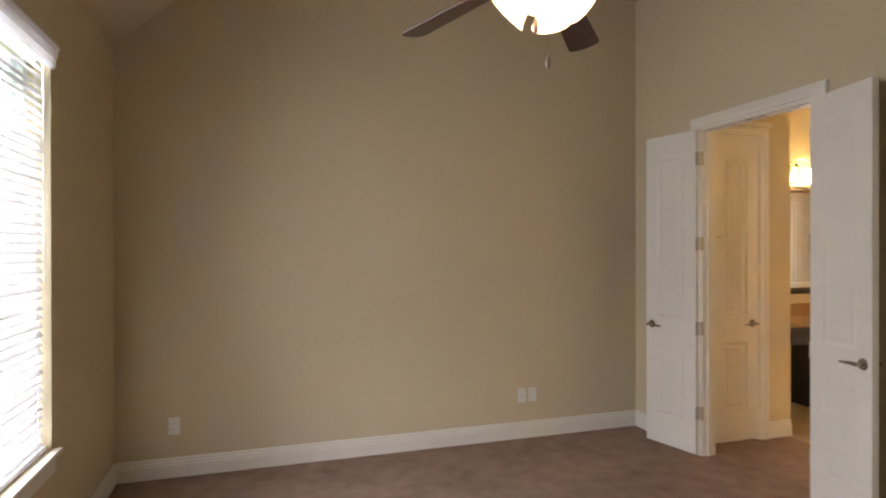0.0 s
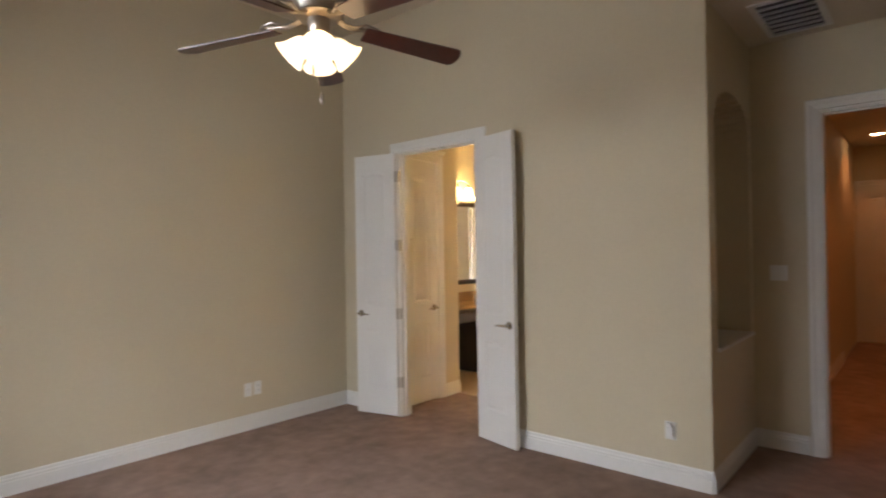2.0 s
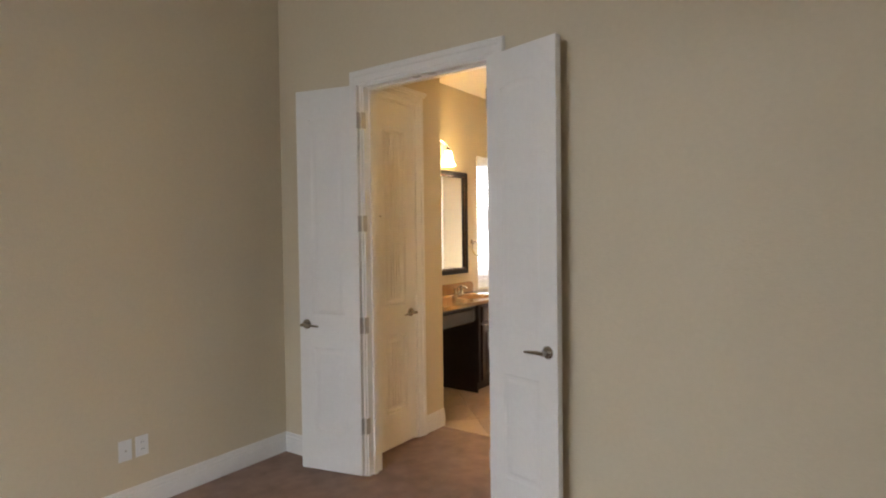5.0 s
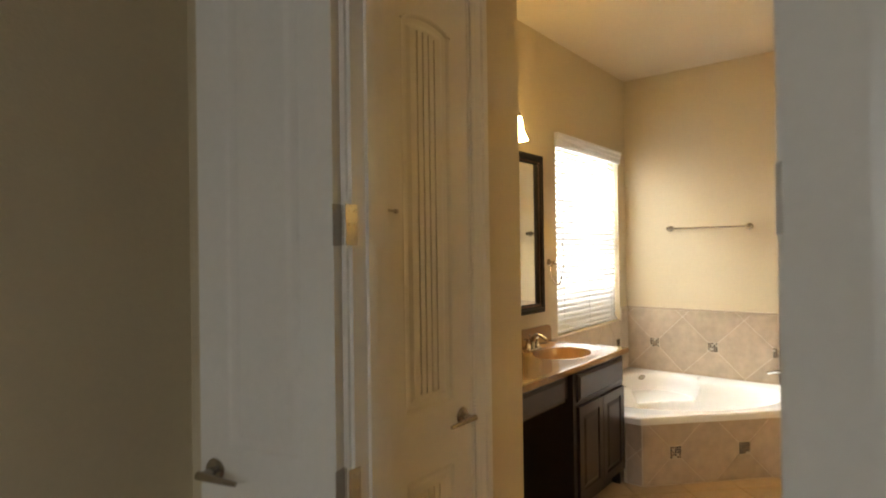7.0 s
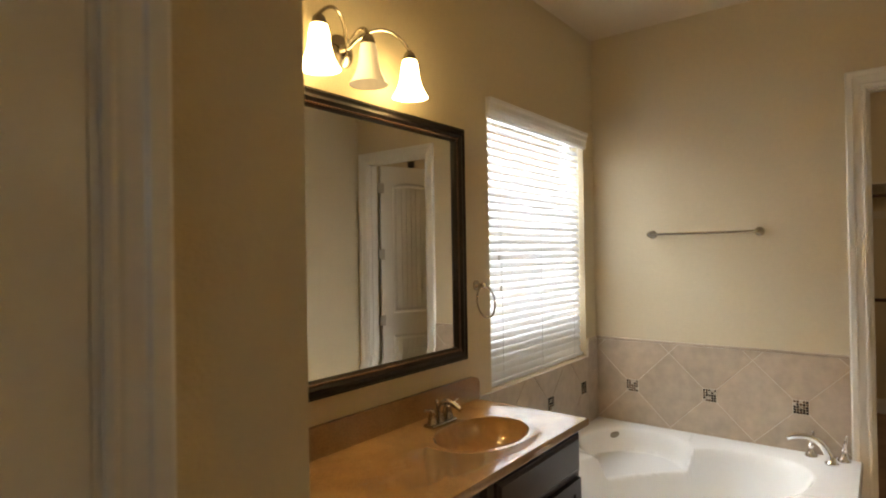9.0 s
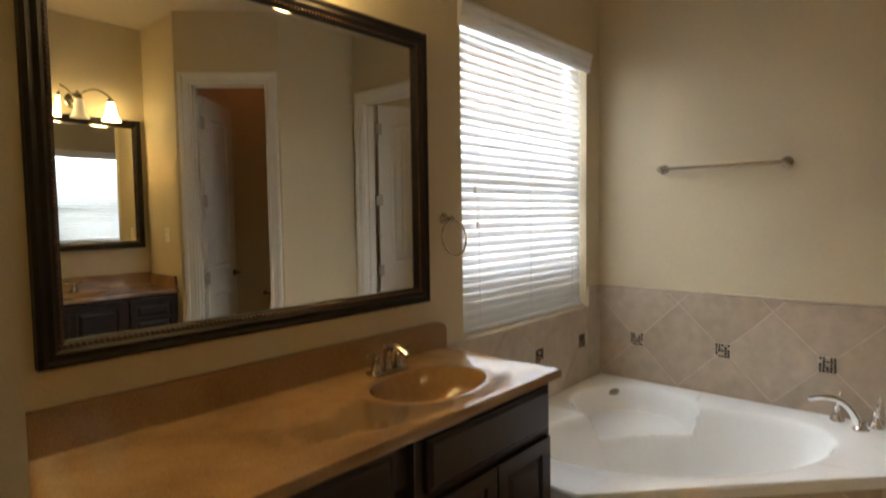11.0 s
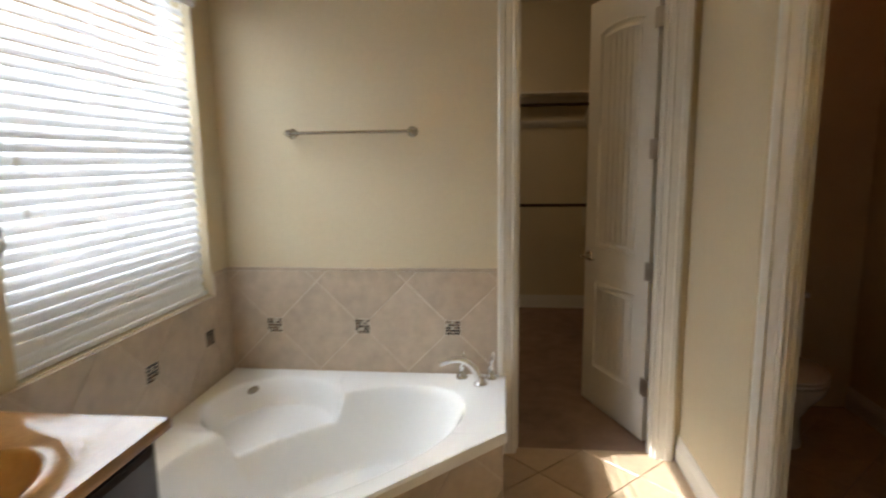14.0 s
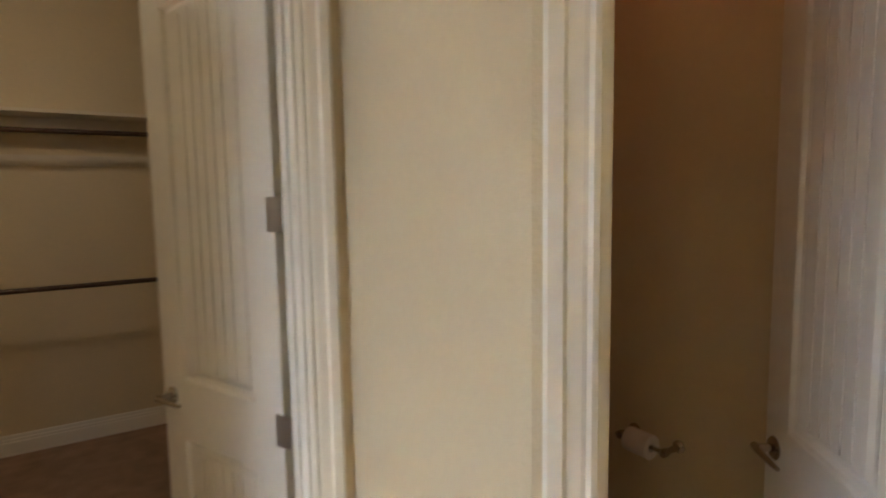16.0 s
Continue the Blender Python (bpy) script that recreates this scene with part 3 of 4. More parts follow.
def ring(bm, c, angs, radii, z):
    return [bm.verts.new((c[0] + r * math.cos(a), c[1] + r * math.sin(a), z(c[0] + r * math.cos(a), c[1] + r * math.sin(a)) if callable(z) else z)) for a, r in zip(angs, radii)]


TUB = [(5.175, 4.022), (6.692, 4.022), (6.692, 2.535), (6.055, 2.535), (5.175, 3.362)]
RIM = 0.44
TC, UD = (5.97, 3.27), Vector((0.728, -0.685))
VD = Vector((0.685, 0.728))


def in_main(x, y):
    d = Vector((x - TC[0], y - TC[1]))
    return math.hypot(d.dot(UD) / 0.70, d.dot(VD) / 0.385)


def in_seat(x, y):
    return math.hypot(x - 6.27, y - 3.62) / 0.335


def tub_radius(a):
    r = 0.0
    while r < 1.5:
        x, y = TC[0] + r * math.cos(a), TC[1] + r * math.sin(a)
        if in_main(x, y) > 1 and in_seat(x, y) > 1:
            break
        r += 0.004
    return r


def tub_depth(x, y):
    def step(e, w):
        t = max(0.0, min(1.0, (1 - e) / w))
        return t * t * (3 - 2 * t)
    return RIM - 0.006 - ((0.36 * step(in_main(x, y), 0.26)) ** 4 + (0.13 * step(in_seat(x, y), 0.20)) ** 4) ** 0.25


def make_tub():
    t = thing("corner_bathtub", "white acrylic corner bathtub with diamond-tiled front", "bathtub")
    bm = bmesh.new()
    angs = angles_of(TC, TUB, 200)
    outer = [ray_to_poly(TC, a, TUB) for a in angs]
    inner = [tub_radius(a) for a in angs]
    inner = [(inner[i - 2] + 2 * inner[i - 1] + 3 * inner[i] + 2 * inner[(i + 1) % len(inner)] + inner[(i + 2) % len(inner)]) / 9 for i in range(len(inner))]
    inner = [min(r, o - 0.045) for r, o in zip(inner, outer)]
    rings = [ring(bm, TC, angs, [o - 0.03 for o in outer], RIM - 0.045), ring(bm, TC, angs, outer, RIM - 0.045), ring(bm, TC, angs, outer, RIM - 0.010), ring(bm, TC, angs, [o - 0.009 for o in outer], RIM)]
    rings.append(ring(bm, TC, angs, [r + 0.012 for r in inner], RIM))
    for f in [1.0, 0.99] + [0.98 - 0.02 * i for i in range(48)]:
        rings.append(ring(bm, TC, angs, [r * f for r in inner], tub_depth))
    for a, b in zip(rings, rings[1:]):
        bridge(bm, a, b)
    bm.faces.new(rings[-1])
    shell = part("shell", bm, TUBM, t, "glossy white tub shell with corner seat", soft=True)
    bm = bmesh.new()
    front = [(5.19, 3.48), (5.19, 3.360), (6.05, 2.555), (6.68, 2.555), (6.68, 2.575), (6.058, 2.575), (5.21, 3.369), (5.21, 3.48)]
    prism(bm, front, 0.0, RIM - 0.044)
    part("apron", bm, GROUT, t, "tile backing of the tub front")
    bm = bmesh.new()
    lathe(bm, [(0.030, 0), (0.030, 0.004), (0.022, 0.008), (0.004, 0.009)], 18, pose(6.462, 3.815, RIM - 0.03, 55, 0, 137))
    part("overflow", bm, NICKEL, t, "brushed nickel overflow plate", soft=True)
    bm = bmesh.new()
    lathe(bm, [(0.034, 0), (0.034, 0.004), (0.020, 0.010), (0.004, 0.012)], 18, pose(6.12, 2.98, 0.078))
    part("drain", bm, CHROME, t, soft=True)
    return t


tub = make_tub()
fau = thing("tub_faucet", "chrome deck-mounted tub faucet with arched spout", "faucet")
bm = bmesh.new()
lathe(bm, [(0.034, 0), (0.034, 0.006), (0.024, 0.016), (0.020, 0.04)], 18, pose(6.55, 2.665, RIM))
tube(bm, [(6.55, 2.665, RIM + 0.02)] + arc((6.55, 2.675, RIM + 0.03), (6.53, 2.72, RIM + 0.185), (6.50, 2.865, RIM + 0.118), 12), [0.021] + [0.021 - 0.008 * i / 12 for i in range(13)], 12)
part("spout", bm, CHROME, fau, soft=True)
for x, y in ((6.635, 2.765), (6.635, 2.615)):
    bm = bmesh.new()
    lathe(bm, [(0.032, 0), (0.032, 0.006), (0.020, 0.022), (0.013, 0.05), (0.016, 0.062), (0.010, 0.070)], 16, pose(x, y, RIM))
    tube(bm, [(x, y, RIM + 0.060), (x - 0.004, y - 0.003, RIM + 0.085), (x - 0.002, y - 0.008, RIM + 0.115), (x + 0.004, y - 0.012, RIM + 0.140)], [0.009, 0.010, 0.009, 0.005], 10)
    part("handle", bm, CHROME, fau, "chrome lever valve handle", soft=True)


# ---- vanities ----
def raised_panel(bm, x0, x1, z0, z1, y, frame=0.052):
    """A cabinet front with a raised centre, standing proud of y towards -y."""
    f = frame
    steps = ((0, 0), (0, 0.019), (f, 0.019), (f + 0.004, 0.009), (f + 0.012, 0.009), (f + 0.034, 0.018))
    rs = [[bm.verts.new(c) for c in ((x0 + o, y - p, z0 + o), (x1 - o, y - p, z0 + o), (x1 - o, y - p, z1 - o), (x0 + o, y - p, z1 - o))] for o, p in steps]
    for a, b in zip(rs, rs[1:]):
        bridge(bm, a, b)
    bm.faces.new(rs[-1])


def slab_front(bm, x0, x1, z0, z1, y):
    a = [(x0, z0, x1, z1, y), (x0, z0, x1, z1, y - 0.012), (x0 + 0.008, z0 + 0.008, x1 - 0.008, z1 - 0.008, y - 0.014), (x0 + 0.018, z0 + 0.018, x1 - 0.018, z1 - 0.018, y - 0.020)]
    rs = [[bm.verts.new(c) for c in ((q[0], q[4], q[1]), (q[2], q[4], q[1]), (q[2], q[4], q[3]), (q[0], q[4], q[3]))] for q in a]
    for p, q in zip(rs, rs[1:]):
        bridge(bm, p, q)
    bm.faces.new(rs[-1])


def carcass(c, x0, x1, yf, yb):
    """An open-topped cabinet box on a recessed plinth, front at yf, back at yb."""
    s = 1 if yb > yf else -1

    def slab(name, xa, xb, ya, yc, za, zc):
        part(name, boxes((xa, xb, min(ya, yc), max(ya, yc), za, zc)), WOOD, c)
    slab("face_frame", x0, x1, yf, yf + 0.02 * s, 0.10, 0.853)
    slab("side_panel", x0, x0 + 0.018, yf + 0.02 * s, yb, 0.0, 0.853)
    slab("side_panel", x1 - 0.018, x1, yf + 0.02 * s, yb, 0.0, 0.853)
    slab("back_panel", x0 + 0.018, x1 - 0.018, yb - 0.01 * s, yb, 0.0, 0.853)
    slab("bottom_shelf", x0 + 0.018, x1 - 0.018, yf + 0.02 * s, yb - 0.01 * s, 0.10, 0.118)
    slab("toe_kick", x0 + 0.018, x1 - 0.018, yf + 0.07 * s, yf + 0.085 * s, 0.0, 0.10)


CF = 3.475
c = thing("vanity_cabinet", "espresso-stained vanity cabinet with two raised-panel doors", "cabinet")
carcass(c, 4.46, 5.165, CF, YV - 0.003)
bm = bmesh.new()
slab_front(bm, 4.50, 5.145, 0.672, 0.828, CF)
part("drawer_front", bm, WOOD, c)
for x0, x1 in ((4.50, 4.819), (4.826, 5.145)):
    bm = bmesh.new()
    raised_panel(bm, x0, x1, 0.115, 0.645, CF)
    part("cabinet_door", bm, WOOD, c, "raised-panel door")
c = thing("knee_space_unit", "dark wood drawer unit hung over the vanity knee space", "cabinet")
part("rail", boxes((3.80, 4.459, CF + 0.03, CF + 0.055, 0.70, 0.853), (3.80, 4.459, CF + 0.055, YV - 0.05, 0.715, 0.85)), WOOD, c)
bm = bmesh.new()
slab_front(bm, 3.83, 4.40, 0.690, 0.822, CF + 0.03)
part("drawer_front", bm, WOOD, c)
c = thing("vanity_side_cabinet", "dark wood filler cabinet beside the vanity knee space", "cabinet")
part("body", boxes((3.558, 3.797, CF + 0.022, YV - 0.003, 0.10, 0.853)), WOOD, c)
part("face_frame", boxes((3.558, 3.797, CF + 0.002, CF + 0.0215, 0.10, 0.853)), WOOD, c)
part("toe_kick", boxes((3.558, 3.797, CF + 0.07, YV - 0.003, 0.0, 0.099)), WOOD, c)


def basin_top(name, label, x0, x1, y0, y1, z, ctr, ax, ay, m=None):
    """A worktop slab with an oval basin sunk in it, and its back splash."""
    t = thing(name, label, "worktop", m)
    poly = [(x0, y0), (x1, y0), (x1, y1), (x0, y1)]
    angs = angles_of(ctr, poly, 72)
    outer = [ray_to_poly(ctr, a, poly) for a in angs]

    def oval(k):
        return [k / math.hypot(math.cos(a) / ax, math.sin(a) / ay) for a in angs]
    bm = bmesh.new()
    th = 0.030
    big = [min(o - 0.02, r) for o, r in zip(outer, oval(1.22))]
    big2 = [min(o - 0.026, r) for o, r in zip(outer, oval(1.18))]
    rs = [ring(bm, ctr, angs, oval(1.0), z - th), ring(bm, ctr, angs, outer, z - th), ring(bm, ctr, angs, outer, z - 0.008), ring(bm, ctr, angs, [o - 0.007 for o in outer], z), ring(bm, ctr, angs, big, z), ring(bm, ctr, angs, big2, z - 0.004), ring(bm, ctr, angs, oval(1.02), z - 0.002), ring(bm, ctr, angs, oval(1.0), z - 0.008)]
    for a, b in zip(rs, rs[1:]):
        bridge(bm, a, b)
    part("slab", bm, MARBLE, t, soft=True)
    bm = bmesh.new()
    rs = [ring(bm, ctr, angs, oval(k), z - d) for k, d in ((1.0, 0.0085), (0.96, 0.03), (0.90, 0.06), (0.80, 0.09), (0.65, 0.112), (0.45, 0.124), (0.2, 0.129), (0.10, 0.130))]
    for a, b in zip(rs, rs[1:]):
        bridge(bm, a, b)
    bm.faces.new(rs[-1])
    part("bowl", bm, BOWL, t, "caramel marbled oval basin", soft=True)
    bm = bmesh.new()
    lathe(bm, [(0.026, 0), (0.026, 0.003), (0.012, 0.006), (0.003, 0.007)], 16, pose(ctr[0], ctr[1], z - 0.129))
    part("drain", bm, CHROME, t, soft=True)
    return t


def sink_faucet(x, y, z, turn=0):
    f = thing("sink_faucet", "brushed nickel two-handle sink faucet on the worktop", "faucet", pose(x, y, z, 0, 0, turn), group="sink faucets")
    bm = boxes((-0.082, 0.082, -0.028, 0.028, 0, 0.014), bevel=0.006)
    part("base_plate", bm, NICKEL, f, soft=True)
    bm = bmesh.new()
    lathe(bm, [(0.020, 0.012), (0.017, 0.03), (0.015, 0.06)], 14)
    tube(bm, arc((0, 0, 0.05), (0, -0.01, 0.135), (0, -0.105, 0.075), 10), [0.015 - 0.0045 * i / 10 for i in range(11)], 12)
    part("spout", bm, NICKEL, f, soft=True)
    for s in (-1, 1):
        bm = bmesh.new()
        lathe(bm, [(0.021, 0.012), (0.018, 0.03), (0.012, 0.055), (0.014, 0.064), (0.008, 0.070)], 14, pose(0.055 * s, 0, 0))
        tube(bm, [(0.050 * s, 0, 0.066), (0.075 * s, -0.004, 0.072), (0.112 * s, -0.008, 0.082)], [0.008, 0.007, 0.005], 8)
        part("handle", bm, NICKEL, f, soft=True)
    bm = bmesh.new()
    tube(bm, [(0, 0.018, 0.012), (0, 0.018, 0.085)], 0.003, 8)
    lathe(bm, [(0.003, 0), (0.007, 0.004), (0.006, 0.012), (0.002, 0.014)], 10, pose(0, 0.018, 0.085))
    part("lift_rod", bm, NICKEL, f, soft=True)
    return f


ZC = 0.885
wt = basin_top("vanity_worktop", "speckled tan cultured-marble worktop with caramel oval basin", 3.557, 5.195, 3.438, YV - 0.003, ZC, (4.775, 3.705), 0.225, 0.165)
bm = bmesh.new()
bs = [(3.577, ZC - 0.002), (5.21, ZC - 0.002), (5.21, ZC + 0.075), (5.195, ZC + 0.10), (5.16, ZC + 0.112), (3.577, ZC + 0.112)]
prism(bm, bs, -(YV - 0.003), -(YV - 0.023), pose(0, 0, 0, 90, 0, 0))
part("back_splash", bm, MARBLE, wt)
part("side_splash", boxes((3.557, 3.576, 3.47, YV - 0.003, ZC - 0.002, ZC + 0.10), bevel=0.003), MARBLE, wt)
sink_faucet(4.765, 3.905, ZC)
# second vanity, in the recess facing the first
c = thing("vanity_cabinet", "espresso-stained vanity cabinet with a stack of drawers", "cabinet")
carcass(c, 4.203, 5.389, 0.945, 0.423)
FLIP = Matrix.Diagonal((1, -1, 1, 1))
for z0, z1 in ((0.115, 0.36), (0.375, 0.62), (0.635, 0.83)):
    bm = bmesh.new()
    raised_panel(bm, 5.02, 5.375, z0, z1, -0.945, 0.045)
    bmesh.ops.transform(bm, matrix=FLIP, verts=bm.verts)
    part("drawer_front", bm, WOOD, c)
for x0, x1 in ((4.22, 4.60), (4.61, 4.99)):
    bm = bmesh.new()
    raised_panel(bm, x0, x1, 0.115, 0.83, -0.945)
    bmesh.ops.transform(bm, matrix=FLIP, verts=bm.verts)
    part("cabinet_door", bm, WOOD, c)
wt2 = basin_top("vanity_worktop", "speckled tan cultured-marble worktop in the vanity recess", 4.203, 5.389, 0.423, 0.98, ZC, (4.72, 0.71), 0.215, 0.155)
part("back_splash", boxes((4.205, 5.387, 0.423, 0.443, ZC - 0.002, ZC + 0.11), bevel=0.003), MARBLE, wt2)
part("side_splash", boxes((5.369, 5.389, 0.445, 0.95, ZC - 0.002, ZC + 0.10), bevel=0.003), MARBLE, wt2)
sink_faucet(4.72, 0.52, ZC, 180)


def framed_mirror(m, w, h, fw, label):
    """A bevelled mirror in a dark moulded frame with bronze beading; local y into the wall, front towards -y."""
    t = thing("framed_mirror", label, "mirror", m, group="vanity mirrors")
    prof = [(0.0, 0.0), (0.0, 0.034), (0.010, 0.042), (0.022, 0.036), (0.034, 0.040), (0.044, 0.030), (fw - 0.008, 0.024), (fw, 0.014), (fw, 0.006)]
    bm = bmesh.new()
    rows = [[bm.verts.new((x, -p, z)) for x, z in ((o, o), (w - o, o), (w - o, h - o), (o, h - o))] for o, p in prof]
    for a, b in zip(rows, rows[1:]):
        bridge(bm, a, b)
    part("frame", bm, FRAME, t)
    g = fw - 0.004
    bm = bmesh.new()
    r0, r1 = [[bm.verts.new((x, -p, z)) for x, z in ((o, o), (w - o, o), (w - o, h - o), (o, h - o))] for o, p in ((g, 0.008), (g + 0.022, 0.0083))]
    bridge(bm, r0, r1)
    bm.faces.new(r1)
    part("glass", bm, MIRROR, t, "clear bevelled mirror glass")
    bm = bmesh.new()
    for k, (p0, p1) in enumerate((((0.04, h - fw + 0.012), (w - 0.04, h - fw + 0.012)), ((0.04, fw - 0.012), (w - 0.04, fw - 0.012)), ((fw - 0.012, 0.04), (fw - 0.012, h - 0.04)), ((w - fw + 0.012, 0.04), (w - fw + 0.012, h - 0.04)))):
        a, b = Vector((p0[0], -0.027, p0[1])), Vector((p1[0], -0.027, p1[1]))
        n = int((b - a).length / 0.0135)
        for i in range(n):
            p = a.lerp(b, (i + 0.5) / n)
            lathe(bm, [(0.001, -0.005), (0.0042, -0.003), (0.0055, 0), (0.0042, 0.003), (0.001, 0.005)], 6, Matrix.Translation(p) @ pose(0, 0, 0, 0, 35 if k < 2 else -55, 0))
    part("beading", bm, ROPE, t, "bronze rope beading")["kind"] = "stuff"
    return t


framed_mirror(Matrix.Translation((3.735, YV - 0.002, 1.095)), 1.36, 1.085, 0.062, "large mirror in a dark bronze-beaded frame above the vanity")
framed_mirror(Matrix.Translation((5.345, 0.422, 1.21)) @ pose(0, 0, 0, 0, 0, 180), 1.0, 1.075, 0.062, "mirror in a dark beaded frame in the vanity recess")


def bell(bm, m, k=1.0):
    """A bell-shaped glass shade open at the bottom."""
    out = [(0.020, 0.0), (0.028, -0.004), (0.034, -0.03), (0.038, -0.07), (0.047, -0.105), (0.062, -0.135), (0.070, -0.147)]
    prof = [(r * k, z * k) for r, z in out] + [(max(0.004, r * k - 0.004), z * k) for r, z in out[::-1]]
    lathe(bm, prof, 24, m, cap=False)


def bulb(bm, m):
    lathe(bm, [(0.012, 0), (0.014, -0.03), (0.026, -0.06), (0.028, -0.078), (0.018, -0.098), (0.003, -0.105)], 14, m)


def vanity_light(m, lit, label):
    """A three-shade bath bar on an oval back plate; local y into the wall."""
    t = thing("vanity_light", label, "wall lamp", m, group="vanity lights")
    bm = bmesh.new()
    lathe(bm, [(0.062, 0), (0.062, 0.006), (0.050, 0.016), (0.022, 0.022), (0.012, 0.040)], 24, pose(0, 0, 0, 90, 0, 0))
    part("back_plate", bm, NICKEL, t, soft=True)
    for i, x in enumerate((-0.225, 0.0, 0.225)):
        bm = bmesh.new()
        if x:
            tube(bm, arc((0, -0.04, 0.0), (x * 0.45, -0.13, 0.16), (x, -0.15, 0.03), 14), 0.0065, 8)
        else:
            tube(bm, arc((0, -0.035, 0.0), (0, -0.12, 0.10), (0, -0.15, 0.03), 10), 0.0065, 8)
        lathe(bm, [(0.007, 0.032), (0.020, 0.020), (0.026, 0.0), (0.024, -0.008)], 16, pose(x, -0.15, 0.0))
        part("arm", bm, NICKEL, t, soft=True)
        bm = bmesh.new()
        bell(bm, pose(x, -0.15, -0.004))
        sh = part("shade", bm, SHADE_ON if lit[i] else SHADE_DIM, t, "frosted bell glass shade", soft=True)
        bm = bmesh.new()
        bulb(bm, pose(x, -0.15, -0.006))
        part("bulb", bm, BULB_ON if lit[i] else PORC, t, soft=True)
    return t


BULB_ON = glow("lit_bulb", (1.0, 0.66, 0.26), 48.0)
BULB_FAN = glow("lit_fan_bulb", (1.0, 0.60, 0.24), 1.35)
SHADE_CL = glow("closet_dome_glass", (1.0, 0.72, 0.42), 7.0)
vanity_light(Matrix.Translation((4.35, YV, 2.355)), (1, 0, 1), "brushed nickel three-shade bath light above the mirror, two lit")
vanity_light(Matrix.Translation((4.86, 0.42, 2.40)) @ pose(0, 0, 0, 0, 0, 180), (1, 0, 1), "brushed nickel bath light above the recess mirror")


# ---- towel bar, ring, plates ----
tb = thing("towel_bar", "brushed nickel towel bar on the wall above the tub", "towel bar")
for y in (3.625, 3.006):
    bm = bmesh.new()
    lathe(bm, [(0.027, 0), (0.027, 0.005), (0.018, 0.012), (0.011, 0.02), (0.011, 0.045), (0.017, 0.052), (0.017, 0.074), (0.008, 0.082)], 18, pose(XT, y, 1.695, 0, -90, 0))
    part("post", bm, NICKEL, tb, soft=True)
bm = bmesh.new()
tube(bm, [(XT - 0.062, 3.625, 1.695), (XT - 0.062, 3.006, 1.695)], 0.0085, 12)
part("bar", bm, NICKEL, tb, soft=True)
tr = thing("towel_ring", "brushed nickel towel ring beside the mirror", "towel ring")
bm = bmesh.new()
lathe(bm, [(0.026, 0), (0.026, 0.005), (0.017, 0.012), (0.010, 0.02), (0.010, 0.042), (0.015, 0.05), (0.008, 0.058)], 18, pose(5.225, YV, 1.435, 90, 0, 0))
part("post", bm, NICKEL, tr, soft=True)
bm = bmesh.new()
tube(bm, [(5.228 + 0.076 * math.sin(a), YV - 0.045 - 0.012 * (1 - math.cos(a)), 1.355 + 0.076 * math.cos(a)) for a in [2 * math.pi * i / 40 for i in range(41)]], 0.0045, 8)
part("ring", bm, NICKEL, tr, soft=True)


def plate(m, w, label, kind):
    """A wall plate; local y into the wall."""
    t = thing("outlet" if kind != "switch" else "light_switch", label, "outlet" if kind != "switch" else "switch", m)
    part("cover_plate", boxes((-w / 2, w / 2, -0.006, 0, -0.058, 0.058), bevel=0.002), PLASTIC, t)
    if kind == "outlet":
        for z in (-0.02, 0.02):
            part("socket", boxes((-0.016, 0.016, -0.0085, -0.005, z - 0.014, z + 0.014), bevel=0.001), PLASTIC, t)
            # dark pads stand in for the shade inside the slots
            part("slots", boxes((-0.007, -0.005, -0.0092, -0.008, z - 0.003, z + 0.006), (0.005, 0.007, -0.0092, -0.008, z - 0.003, z + 0.006)), DARKP, t)
    elif kind == "switch":
        for x in ([0.0] if w < 0.1 else [-0.023, 0.023]):
            part("toggle", boxes((x - 0.005, x + 0.005, -0.018, -0.005, -0.004, 0.012), bevel=0.001), PLASTIC, t)
    else:
        bm = bmesh.new()
        lathe(bm, [(0.005, 0), (0.005, 0.010)], 10, pose(0, -0.005, 0, 90, 0, 0))
        part("jack", bm, HINGE, t)
    return t


plate(Matrix.Translation((1.400, YA, 0.35)), 0.072, "white cable jack plate low on the bedroom wall", "jack")
plate(Matrix.Translation((1.492, YA, 0.352)), 0.072, "white outlet plate low on the bedroom wall", "outlet")
plate(Matrix.Translation((-1.215, YA, 0.35)), 0.072, "white outlet plate low on the wall near the window", "outlet")
plate(Matrix.Translation((XB, 0.64, 0.345)) @ pose(0, 0, 0, 0, 0, -90), 0.072, "white outlet plate beside the open double doors", "outlet")
plate(Matrix.Translation((XE, 0.21, 1.327)) @ pose(0, 0, 0, 0, 0, -90), 0.118, "white double switch plate beside the bedroom entry", "switch")
plate(Matrix.Translation((2.38, YR, 0.33)) @ pose(0, 0, 0, 0, 0, 180), 0.072, "white outlet plate on the wall behind the entry door", "outlet")
plate(Matrix.Translation((5.392, 0.80, 1.32)) @ pose(0, 0, 0, 0, 0, -90), 0.072, "dark switch plate on the recess side wall", "switch")
nl = thing("plug_in_night_light", "small pale plug-in night light in the low outlet", "night light", Matrix.Translation((XB - 0.0085, 0.64, 0.352)) @ pose(0, 0, 0, 0, 0, -90))
part("body", boxes((-0.024, 0.024, -0.030, 0, -0.040, 0.022), bevel=0.005), PLASTIC, nl)
part("lens", boxes((-0.018, 0.018, -0.034, -0.006, 0.0225, 0.048), bevel=0.004), PORC, nl, "translucent white cover")
# ledge cap of the niche
structure("trim", boxes((2.635, 3.585, 0.365, 0.70, 0.858, 0.882), bevel=0.004), TRIM, "white ledge of the display niche", "ledge")
